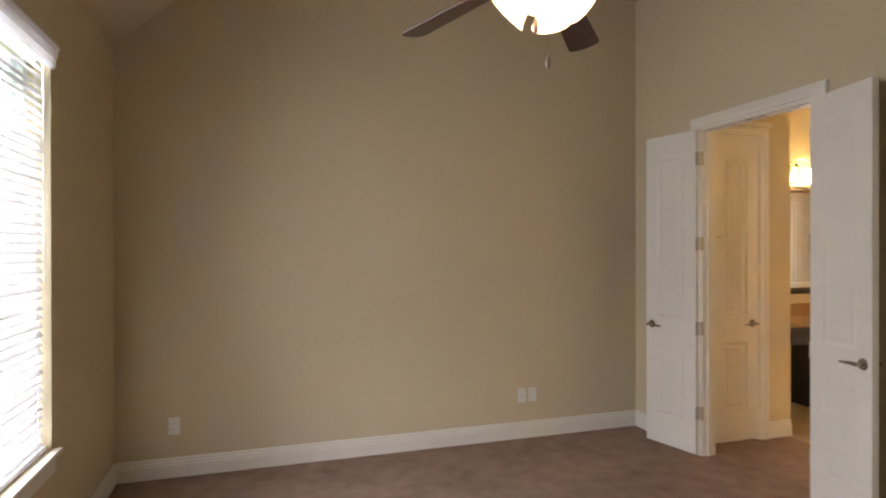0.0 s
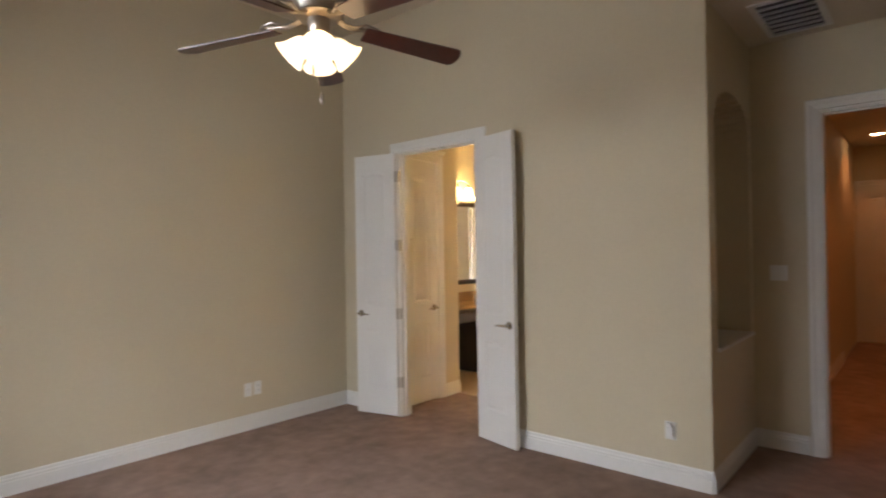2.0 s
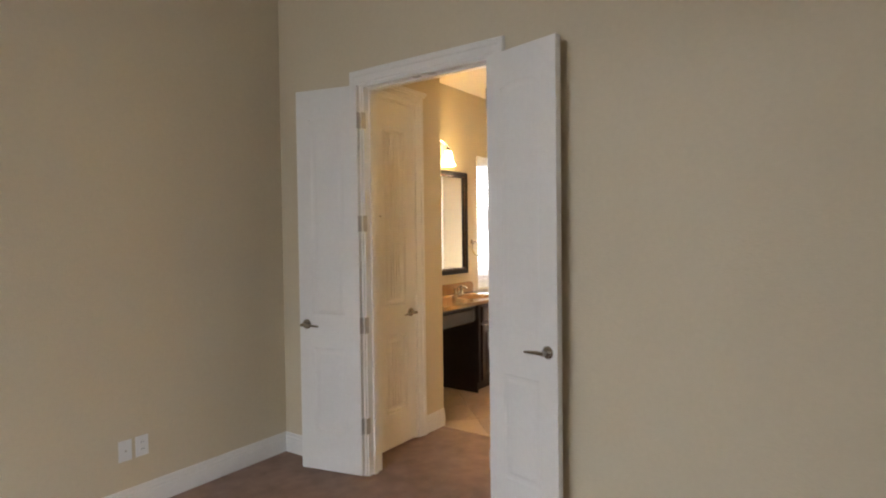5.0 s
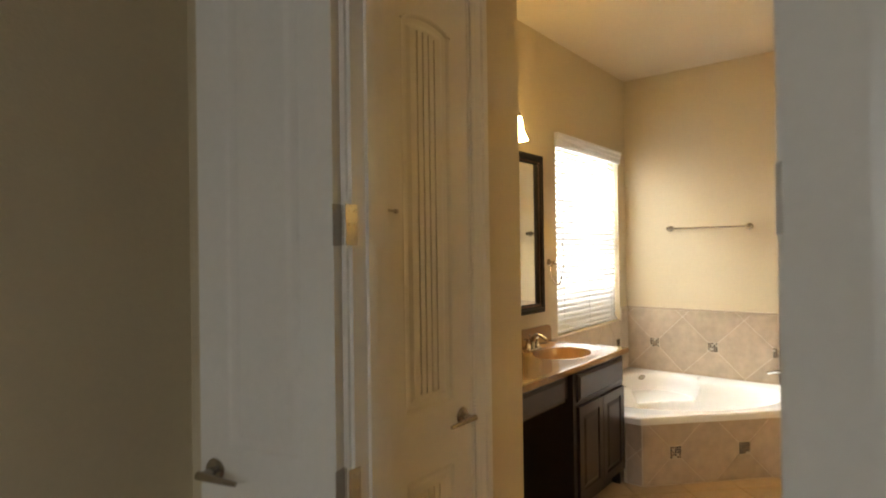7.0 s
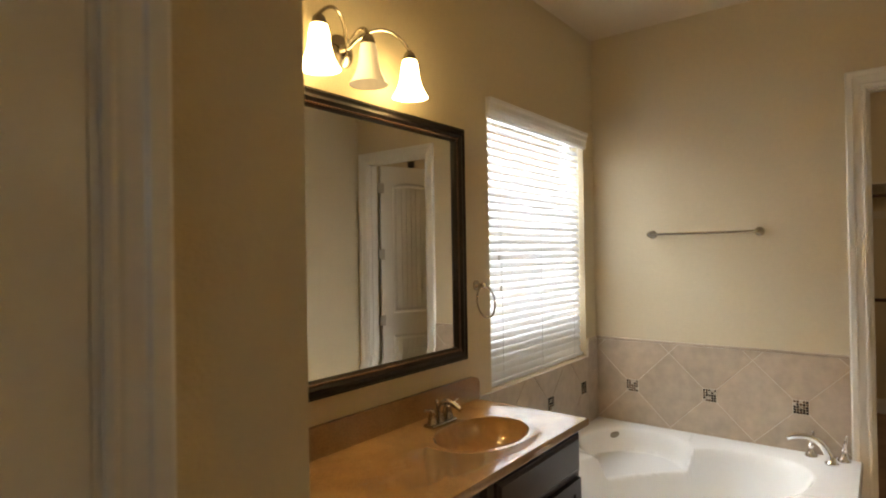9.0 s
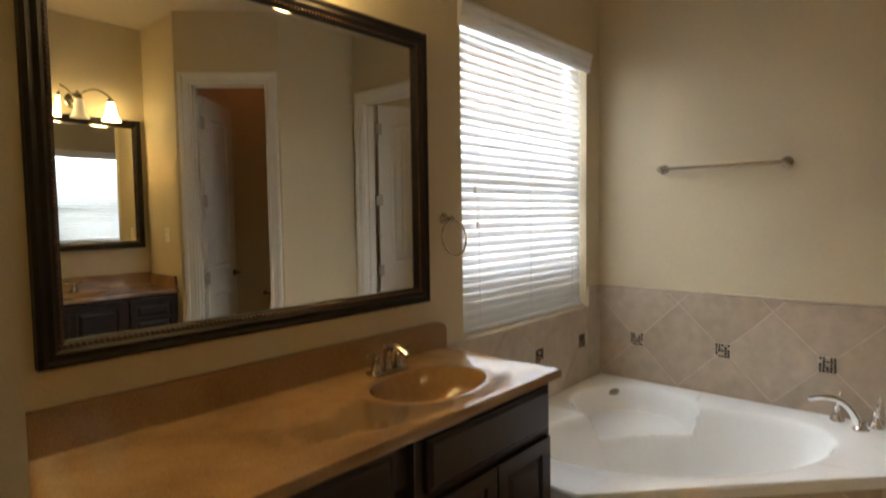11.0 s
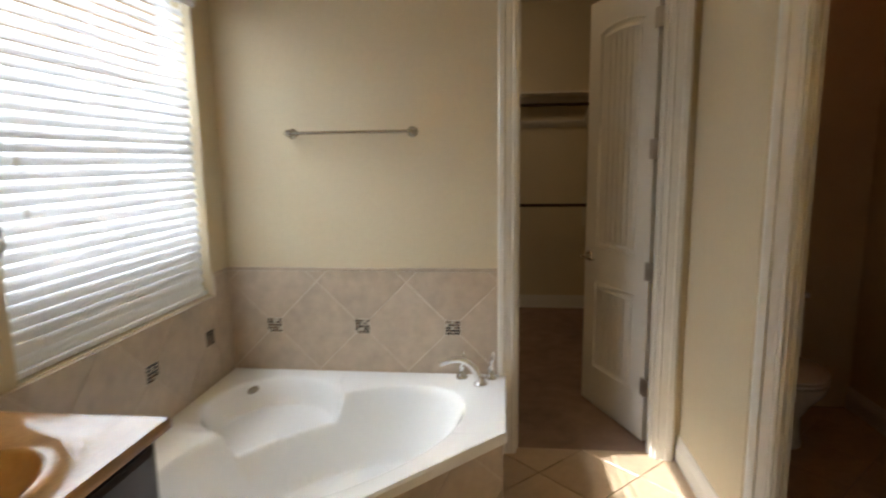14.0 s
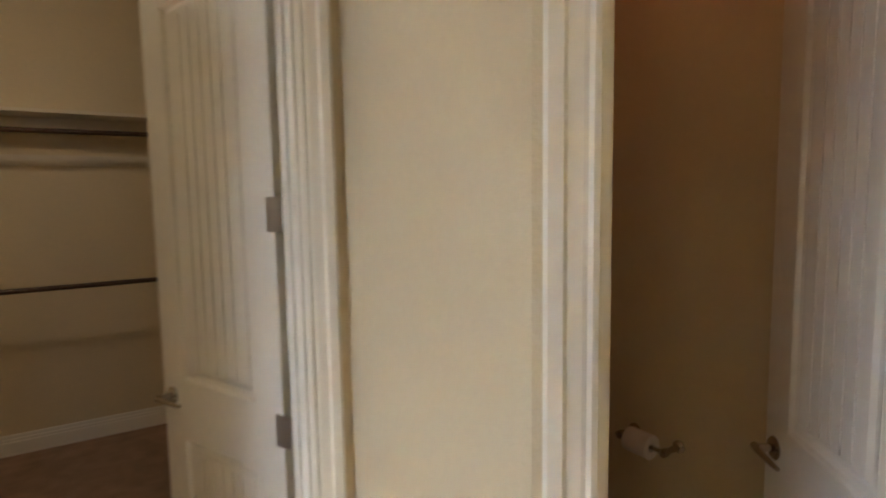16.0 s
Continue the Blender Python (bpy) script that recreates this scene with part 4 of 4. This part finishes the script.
# ball catches in the head of the double doors
for y in (2.57, 2.68):
    bm = boxes((XB + 0.012, XB + 0.04, y - 0.024, y + 0.024, DH - 0.021, DH - 0.0182))
    lathe(bm, [(0.007, 0), (0.004, -0.006)], 10, pose(XB + 0.026, y, DH - 0.020))
    tagged(mesh("door_catch", bm, HINGE), "nickel ball-catch plate under the door head", "door catch")
# hinge pin stop on the cupboard door
ds = thing("hinge_stop", "brass hinge-pin door stop on the cupboard door", "door stop")
bm = bmesh.new()
tube(bm, [(2.765, 3.243, 1.650), (2.790, 3.238, 1.652), (2.815, 3.238, 1.650)], 0.004, 8)
lathe(bm, [(0.007, 0), (0.007, 0.010)], 10, pose(2.815, 3.238, 1.650, 0, 90, 0))
part("arm", bm, HINGE, ds)
bd = thing("baseboard_door_stop", "spring door stop with a white tip on the baseboard", "door stop")
bm = bmesh.new()
tube(bm, [(2.95, YR + 0.014, 0.07), (2.95, YR + 0.085, 0.07)], 0.005, 8)
part("spring", bm, HINGE, bd)
bm = bmesh.new()
tube(bm, [(2.95, YR + 0.085, 0.07), (2.95, YR + 0.10, 0.07)], 0.008, 8)
part("tip", bm, PLASTIC, bd)
# air return grille in the entry ceiling
vt = thing("ceiling_vent", "white louvred air grille in the entry ceiling", "vent")
# dark sheet puts in the shade of the duct behind the louvres
part("backing", boxes((2.84, 3.47, -0.13, 0.18, HB - 0.003, HB - 0.001)), DARKP, vt)
part("frame", boxes((2.80, 2.84, -0.17, 0.22, HB - 0.010, HB), (3.47, 3.51, -0.17, 0.22, HB - 0.010, HB), (2.84, 3.47, -0.17, -0.13, HB - 0.010, HB), (2.84, 3.47, 0.18, 0.22, HB - 0.010, HB)), TRIM, vt)
for i in range(7):
    bm = bmesh.new()
    box(bm, -0.026, 0.026, -0.155, 0.155, -0.0012, 0.0012)
    s = part("slat", bm, TRIM, vt)
    s.matrix_local = pose(2.885 + i * 0.090, 0.025, HB - 0.020, 0, -35, 0)


# ---- ceiling fan ----
FX, FY, FZ = 0.28, 1.34, 2.535
fan = thing("ceiling_fan", "five-blade cherry wood ceiling fan with four lit tulip shades", "ceiling fan", pose(FX, FY, FZ))
bm = bmesh.new()
tube(bm, [(0, 0, 0.16), (0, 0, 1.20)], 0.014, 12)
part("downrod", bm, BRUSH, fan, soft=True)
bm = bmesh.new()
lathe(bm, [(0.02, 1.15), (0.05, 1.17), (0.07, 1.235)], 20)
part("canopy", bm, BRUSH, fan, soft=True)
bm = bmesh.new()
lathe(bm, [(0.03, 0.19), (0.07, 0.175), (0.115, 0.14), (0.125, 0.10), (0.118, 0.05), (0.10, 0.02), (0.105, 0.012), (0.085, 0.0)], 32)
part("motor_housing", bm, BRUSH, fan, "antique nickel motor housing", soft=True)
bm = bmesh.new()
lathe(bm, [(0.050, 0.0), (0.048, -0.05), (0.040, -0.065), (0.055, -0.085), (0.040, -0.11), (0.015, -0.125)], 24)
part("light_fitter", bm, BRUSH, fan, soft=True)
for k in range(5):
    r = pose(0, 0, 0, 0, 0, 47 + 72 * k)
    bm = bmesh.new()
    out = []
    n = 10
    for i in range(n + 1):
        u = i / n
        out.append((0.20 + 0.44 * u, -(0.048 + 0.019 * u)))
    for i in range(1, 8):
        a = -math.pi / 2 + math.pi * i / 8
        out.append((0.64 + 0.030 * math.cos(a), 0.067 * math.sin(a)))
    for i in range(n, -1, -1):
        u = i / n
        out.append((0.20 + 0.44 * u, 0.048 + 0.019 * u))
    prism(bm, out, -0.003, 0.003)
    b = part("blade", bm, BLADE, fan, "glossy cherry wood blade")
    b.matrix_local = r @ pose(0, 0, -0.014, -12, 6.0, 0)
    bm = bmesh.new()
    for s in (-1, 1):
        tube(bm, arc((0.085, 0.012 * s, 0.006), (0.15, 0.012 * s, -0.03), (0.20, 0.036 * s, -0.006), 8) + [Vector((0.255, 0.022 * s, -0.012)), Vector((0.275, 0.0, -0.013))], 0.0055, 7)
    tube(bm, [(0.085, 0, 0.004), (0.15, 0, -0.016), (0.24, 0, -0.014)], 0.0075, 8)
    a = part("blade_bracket", bm, BRUSH, fan, "scrolled antique nickel bracket", soft=True)
    a.matrix_local = r
for k in range(4):
    r = pose(0, 0, -0.085, 0, 0, 232 + 90 * k)
    bm = bmesh.new()
    tube(bm, [(0.03, 0, 0.005), (0.055, 0, 0.002), (0.068, 0, -0.012)], 0.010, 8)
    part("lamp_arm", bm, BRUSH, fan, soft=True).matrix_local = r
    bm = bmesh.new()
    out = [(0.022, 0.0), (0.034, -0.010), (0.044, -0.035), (0.051, -0.065), (0.062, -0.090), (0.073, -0.106)]
    lathe(bm, out + [(q - 0.003, z + 0.001) for q, z in out[::-1]], 28, pose(0.054, 0, -0.008, 0, -46, 0), cap=False)
    part("shade", bm, SHADE_FAN, fan, "lit frosted tulip glass shade", soft=True).matrix_local = r
    bm = bmesh.new()
    bulb(bm, pose(0.056, 0, -0.006, 0, -46, 0))
    part("bulb", bm, BULB_FAN, fan, soft=True).matrix_local = r
for dx, zl in ((0.010, -0.315), (-0.035, -0.20)):
    bm = bmesh.new()
    tube(bm, [(dx, 0, -0.11), (dx, 0, zl)], 0.0014, 6)
    lathe(bm, [(0.002, 0.0), (0.006, -0.008), (0.009, -0.030), (0.006, -0.046), (0.002, -0.05)], 12, pose(dx, 0, zl))
    part("pull_chain", bm, BRUSH, fan, "pull chain with a wooden fob", soft=True)


# ---- toilet room ----
wc = thing("toilet", "white porcelain toilet with closed lid", "toilet", pose(7.41, 1.03, 0, 0, 0, -90))
bm = bmesh.new()


def egg(a, k, front, half):
    y = math.cos(a)
    return (half * k * math.sin(a), -(front + (0.27 if y > 0 else 0.20) * k * y))


def egg_ring(bm, k, z, front=0.44, half=0.19):
    return [bm.verts.new((*egg(2 * math.pi * i / 32, k, front, half), z)) for i in range(32)]


rs = [egg_ring(bm, 0.60, 0.0, 0.40, 0.19), egg_ring(bm, 0.55, 0.05, 0.40, 0.19), egg_ring(bm, 0.52, 0.16, 0.41), egg_ring(bm, 0.72, 0.26, 0.43), egg_ring(bm, 0.95, 0.34), egg_ring(bm, 1.0, 0.385), egg_ring(bm, 0.95, 0.39)]
for a, b in zip(rs, rs[1:]):
    bridge(bm, a, b)
bm.faces.new(rs[0][::-1])
bm.faces.new(rs[-1])
part("bowl", bm, PORC, wc, soft=True)
for nm, z0, z1, k in (("seat", 0.394, 0.412, 1.0), ("lid", 0.416, 0.434, 0.985)):
    bm = bmesh.new()
    rs = [egg_ring(bm, k * 0.98, z0), egg_ring(bm, k, z0 + 0.005), egg_ring(bm, k, z1 - 0.006), egg_ring(bm, k * 0.95, z1)]
    for a, b in zip(rs, rs[1:]):
        bridge(bm, a, b)
    bm.faces.new(rs[0][::-1])
    bm.faces.new(rs[-1])
    part(nm, bm, PORC, wc, soft=True)
part("tank", boxes((-0.21, 0.21, -0.20, -0.01, 0.37, 0.74), bevel=0.02), PORC, wc, soft=True)
part("tank_lid", boxes((-0.22, 0.22, -0.21, -0.005, 0.742, 0.775), bevel=0.008), PORC, wc, soft=True)
bm = bmesh.new()
tube(bm, [(-0.16, -0.20, 0.67), (-0.16, -0.225, 0.67), (-0.10, -0.23, 0.665)], 0.006, 8)
part("flush_lever", bm, CHROME, wc, soft=True)
tp = thing("toilet_paper_holder", "nickel holder with a white paper roll on the wall", "paper holder")
for x in (6.50, 6.70):
    bm = bmesh.new()
    lathe(bm, [(0.025, 0), (0.025, 0.005), (0.014, 0.014), (0.010, 0.07), (0.016, 0.078), (0.016, 0.10), (0.006, 0.108)], 16, pose(x, 0.42, 0.683, -90, 0, 0))
    part("post", bm, NICKEL, tp, soft=True)
bm = bmesh.new()
tube(bm, [(6.50, 0.51, 0.683), (6.70, 0.51, 0.683)], 0.008, 10)
part("roller", bm, NICKEL, tp, soft=True)
bm = bmesh.new()
lathe(bm, [(0.018, -0.052), (0.046, -0.052), (0.046, 0.052), (0.018, 0.052), (0.018, -0.052)], 28, pose(6.605, 0.51, 0.683, 0, 90, 0), cap=False)
part("paper_roll", bm, PAPER, tp, "white paper roll", soft=True)

# ---- closet ----
sh = thing("closet_shelf", "painted closet shelf with a dark hanging rod below", "shelf")
part("board", boxes((9.45, 9.748, 1.03, 4.17, 2.165, 2.185)), SHELFM, sh)
part("cleat", boxes((9.73, 9.748, 1.03, 4.17, 2.07, 2.164)), SHELFM, sh)
bm = bmesh.new()
tube(bm, [(9.49, 1.03, 2.06), (9.49, 4.17, 2.06)], 0.016, 12)
part("rod", bm, RODM, sh, "dark bronze hanging rod", soft=True)
for y in (1.74, 2.9):
    bm = boxes((9.738, 9.747, y - 0.012, y + 0.012, 1.86, 2.165), (9.46, 9.738, y - 0.012, y + 0.012, 2.153, 2.164))
    tube(bm, arc((9.74, y, 1.88), (9.66, y, 1.98), (9.49, y, 2.04), 8), 0.007, 8)
    part("bracket", bm, SHELFM, sh)
part("lower_cleat", boxes((9.738, 9.748, 1.03, 4.17, 1.86, 1.93)), SHELFM, sh)
rd = thing("closet_rod", "dark bronze hanging rod on white brackets", "closet rod")
bm = bmesh.new()
tube(bm, [(9.47, 1.03, 1.10), (9.47, 4.17, 1.10)], 0.016, 12)
part("rod", bm, RODM, rd, soft=True)
for y in (1.74, 2.9):
    bm = boxes((9.738, 9.747, y - 0.012, y + 0.012, 0.86, 1.16))
    tube(bm, arc((9.74, y, 0.88), (9.66, y, 0.98), (9.47, y, 1.08), 8), 0.007, 8)
    part("bracket", bm, SHELFM, rd)



def dome_light(name, x, y, glass, label):
    """A round flush dome under the ceiling."""
    cl = thing(name, label, "ceiling light")
    bm = bmesh.new()
    lathe(bm, [(0.15, 0.0), (0.15, -0.02), (0.14, -0.025)], 28, pose(x, y, HB))
    part("base", bm, BRUSH, cl)
    bm = bmesh.new()
    lathe(bm, [(0.135, -0.026), (0.125, -0.06), (0.09, -0.09), (0.04, -0.105), (0.005, -0.108)], 28, pose(x, y, HB))
    part("dome", bm, glass, cl, "lit frosted dome", soft=True)


dome_light("closet_ceiling_light", 8.2, 2.9, SHADE_CL, "frosted dome ceiling light in the closet")
# unseen dome, added for the reddish glow high on the toilet room walls
dome_light("added_toilet_light", 6.35, 0.85, glow("added_amber_dome_glass", (1.0, 0.34, 0.12), 0.8), "dim amber dome added unseen to warm the toilet room")

# ---- hall ----
casing(Matrix.Translation((9.85, 0.21, 0)) @ pose(0, 0, 0, 0, 0, -90), 0.80, DH, back=False)
door("door_7", Matrix.Translation((9.862, 0.19, 0)) @ pose(0, 0, 0, 0, 0, -90), 0.76, "white panelled door closed at the end of the hall", (-1,), planks=1, hinges=False)
door("door_8", Matrix.Translation((7.5, -0.72, 0)) @ pose(0, 0, 0, 0, 0, 13), 0.76, "white panelled hall door standing open", (1, -1), planks=1, hinges=True)
# second one, at x 5.5, is unseen and added to light the near carpet
for x, y, watts in ((8.67, -0.14, 1.0), (5.5, -0.40, 3.2)):
    dl = thing("downlight", "lit recessed round downlight in the hall ceiling, the nearer of the two added", "ceiling light", group="hall downlights")
    bm = bmesh.new()
    lathe(bm, [(0.095, 0), (0.095, -0.004), (0.075, -0.006), (0.072, 0)], 28, pose(x, y, HB), cap=False)
    part("trim_ring", bm, TRIM, dl)
    bm = bmesh.new()
    lathe(bm, [(0.070, -0.001), (0.070, -0.003)], 28, pose(x, y, HB))
    part("lens", bm, CANLIT, dl)
    lamp("hall_downlight", 'SPOT', look((x, y, HB - 0.02), (x, y, 0)), watts, (1.0, 0.29, 0.075), radius=0.06).data.spot_size = radians(120)


# ---- tiles ----
def clip(poly, x0, x1, y0, y1):
    """A polygon cut to a rectangle."""
    for ax, lim, sgn in ((0, x0, 1), (0, x1, -1), (1, y0, 1), (1, y1, -1)):
        out = []
        for p, q in zip(poly, poly[1:] + poly[:1]):
            pi, qi = (p[ax] - lim) * sgn >= 0, (q[ax] - lim) * sgn >= 0
            if pi:
                out.append(p)
            if pi != qi:
                t = (lim - p[ax]) / (q[ax] - p[ax])
                out.append((p[0] + t * (q[0] - p[0]), p[1] + t * (q[1] - p[1])))
        poly = out
        if len(poly) < 3:
            return []
    return poly


def tile_field(parent, m, rect, origin, diag, gap, th, material, name="tile"):
    """Diamond-laid tiles over a rectangle; m takes local (u, v, out) to the world."""
    x0, x1, y0, y1 = rect
    h = diag / 2
    g = h - gap * 0.7071
    cache = {}
    ni = int((x1 - x0) / h) + 4
    nj = int((y1 - y0) / h) + 4
    i0, j0 = int((x0 - origin[0]) / h) - 2, int((y0 - origin[1]) / h) - 2
    for i in range(i0, i0 + ni):
        for j in range(j0, j0 + nj):
            if (i + j) % 2 == 0:
                continue
            cx, cy = origin[0] + i * h, origin[1] + j * h
            poly = clip([(cx + g, cy), (cx, cy + g), (cx - g, cy), (cx, cy - g)], x0, x1, y0, y1)
            if len(poly) < 3:
                continue
            area = abs(sum(p[0] * q[1] - p[1] * q[0] for p, q in zip(poly, poly[1:] + poly[:1]))) / 2
            if area < 0.0006:
                continue
            key = tuple((round(x - cx, 4), round(y - cy, 4)) for x, y in poly)
            if key not in cache:
                bm = bmesh.new()
                e = min(0.0015, th * 0.4)
                mx, my = sum(p[0] for p in key) / len(key), sum(p[1] for p in key) / len(key)
                rs = [[bm.verts.new((mx + (x - mx) * k, my + (y - my) * k, z)) for x, y in key] for k, z in ((1, 0), (1, th - e), (0.99, th))]
                for a, b in zip(rs, rs[1:]):
                    bridge(bm, a, b)
                bm.faces.new(rs[-1])
                bmesh.ops.recalc_face_normals(bm, faces=bm.faces)
                me = bpy.data.meshes.new(name)
                bm.to_mesh(me)
                bm.free()
                me.materials.append(material)
                cache[key] = me
            piece(name, cache[key], parent, m @ Matrix.Translation((cx, cy, 0)))


CHIPS = []
for k, mt in enumerate((MOS_D, MOS_M, MOS_D, MOS_L, MOS_D, MOS_M, MOS_D)):
    bm = boxes((-0.0061, 0.0061, -0.0061, 0.0061, 0, 0.0035))
    me = bpy.data.meshes.new("mosaic_chip")
    bm.to_mesh(me)
    bm.free()
    me.materials.append(mt)
    CHIPS.append(me)


def mosaic(parent, m):
    """A small square insert of five by five glass chips."""
    b = part("mosaic_insert", boxes((-0.041, 0.041, -0.041, 0.041, -0.002, 0.0046)), GROUT, parent, "square insert of dark glass mosaic chips")
    b.matrix_local = m
    for i in range(5):
        for j in range(5):
            piece("mosaic_chip", random.choice(CHIPS), b, Matrix.Translation(((i - 2) * 0.0155, (j - 2) * 0.0155, 0.0036)))


def basis(o, u, v, n):
    m = Matrix.Identity(4)
    for k, c in enumerate((u, v, n, o)):
        m[0][k], m[1][k], m[2][k] = c
    return m


# tub wall
ws = thing("tile_wainscot", "greige stone-look tile wainscot with mosaic inserts round the tub", "wall tile", kind="structure")
part("backing", boxes((XT - 0.012, XT - 0.001, 2.585, YV - 0.008, RIM - 0.03, 0.995)), GROUT, ws)
ME = basis((XT - 0.012, 0, 0), (0, -1, 0), (0, 0, 1), (-1, 0, 0))
tile_field(ws, ME, (-(YV - 0.016), -2.585, RIM - 0.02, 0.985), (-3.774, 0.69), 0.48, 0.0042, 0.003, WTILE)
part("cap", boxes((XT - 0.018, XT - 0.001, 2.585, YV - 0.008, 0.986, 1.003), bevel=0.005), WTILE, ws, "bullnose tile edge")
for y in (3.774, 3.294, 2.814):
    mosaic(ws, ME @ Matrix.Translation((-y, 0.69, 0.0)))
ws2 = thing("tile_wainscot", "greige stone-look tile wainscot under the bathroom window", "wall tile", kind="structure")
part("backing", boxes((5.22, XT - 0.008, YV - 0.012, YV - 0.001, RIM - 0.03, 0.885), (6.535, XT - 0.008, YV - 0.012, YV - 0.001, 0.885, 0.995)), GROUT, ws2)
MN = basis((0, YV - 0.012, 0), (1, 0, 0), (0, 0, 1), (0, -1, 0))
tile_field(ws2, MN, (5.22, 6.533, RIM - 0.02, 0.884), (6.443, 0.69), 0.48, 0.0042, 0.003, WTILE)
tile_field(ws2, MN, (6.536, XT - 0.018, RIM - 0.02, 0.985), (6.443, 0.69), 0.48, 0.0042, 0.003, WTILE)
part("cap", boxes((6.535, XT - 0.02, YV - 0.018, YV - 0.001, 0.986, 1.003), bevel=0.005), WTILE, ws2)
for x in (5.969, 6.443):
    mosaic(ws2, MN @ Matrix.Translation((x, 0.69, 0.0)))
# tub front
A, B = Vector((5.19, 3.360, 0)), Vector((6.05, 2.555, 0))
u = (B - A).normalized()
nrm = Vector((-u.y, u.x, 0)) * -1
if nrm.dot(Vector((-1, -1, 0))) < 0:
    nrm = -nrm
MF = basis(A, u, (0, 0, 1), nrm)
LF = (B - A).length
F1 = (Vector((5.339, 3.188, 0)) - A).dot(u)
tile_field(tub, MF, (0.004, LF - 0.002, 0.004, RIM - 0.047), (F1, 0.209), 0.484, 0.0042, 0.003, WTILE)
for k in (0, 1):
    mosaic(tub, MF @ Matrix.Translation((F1 + 0.484 * k, 0.209, 0.0)))
tile_field(tub, basis((5.19, 0, 0), (0, -1, 0), (0, 0, 1), (-1, 0, 0)), (-3.46, -3.362, 0.004, RIM - 0.047), (-3.40, 0.209), 0.484, 0.0042, 0.003, WTILE)
tile_field(tub, basis((0, 2.555, 0), (1, 0, 0), (0, 0, 1), (0, -1, 0)), (6.052, 6.69, 0.004, RIM - 0.047), (6.30, 0.209), 0.484, 0.0042, 0.003, WTILE)
# floor
fl = bpy.data.objects["floor_2"]
D = 0.345 * 2 ** 0.5
tile_field(fl, basis((0, 0, -0.008), (1, 0, 0), (0, 1, 0), (0, 0, 1)), (3.53, 6.76, 0.43, 4.02), ((2.237 + 5.94) / 2 ** 0.5, (5.94 - 2.237) / 2 ** 0.5), D, 0.005, 0.008, FTILE)
tile_field(fl, basis((0, 0, -0.008), (1, 0, 0), (0, 1, 0), (0, 0, 1)), (6.76, 7.41, 0.43, 1.52), ((2.237 + 5.94) / 2 ** 0.5, (5.94 - 2.237) / 2 ** 0.5), D, 0.005, 0.008, FTILE)
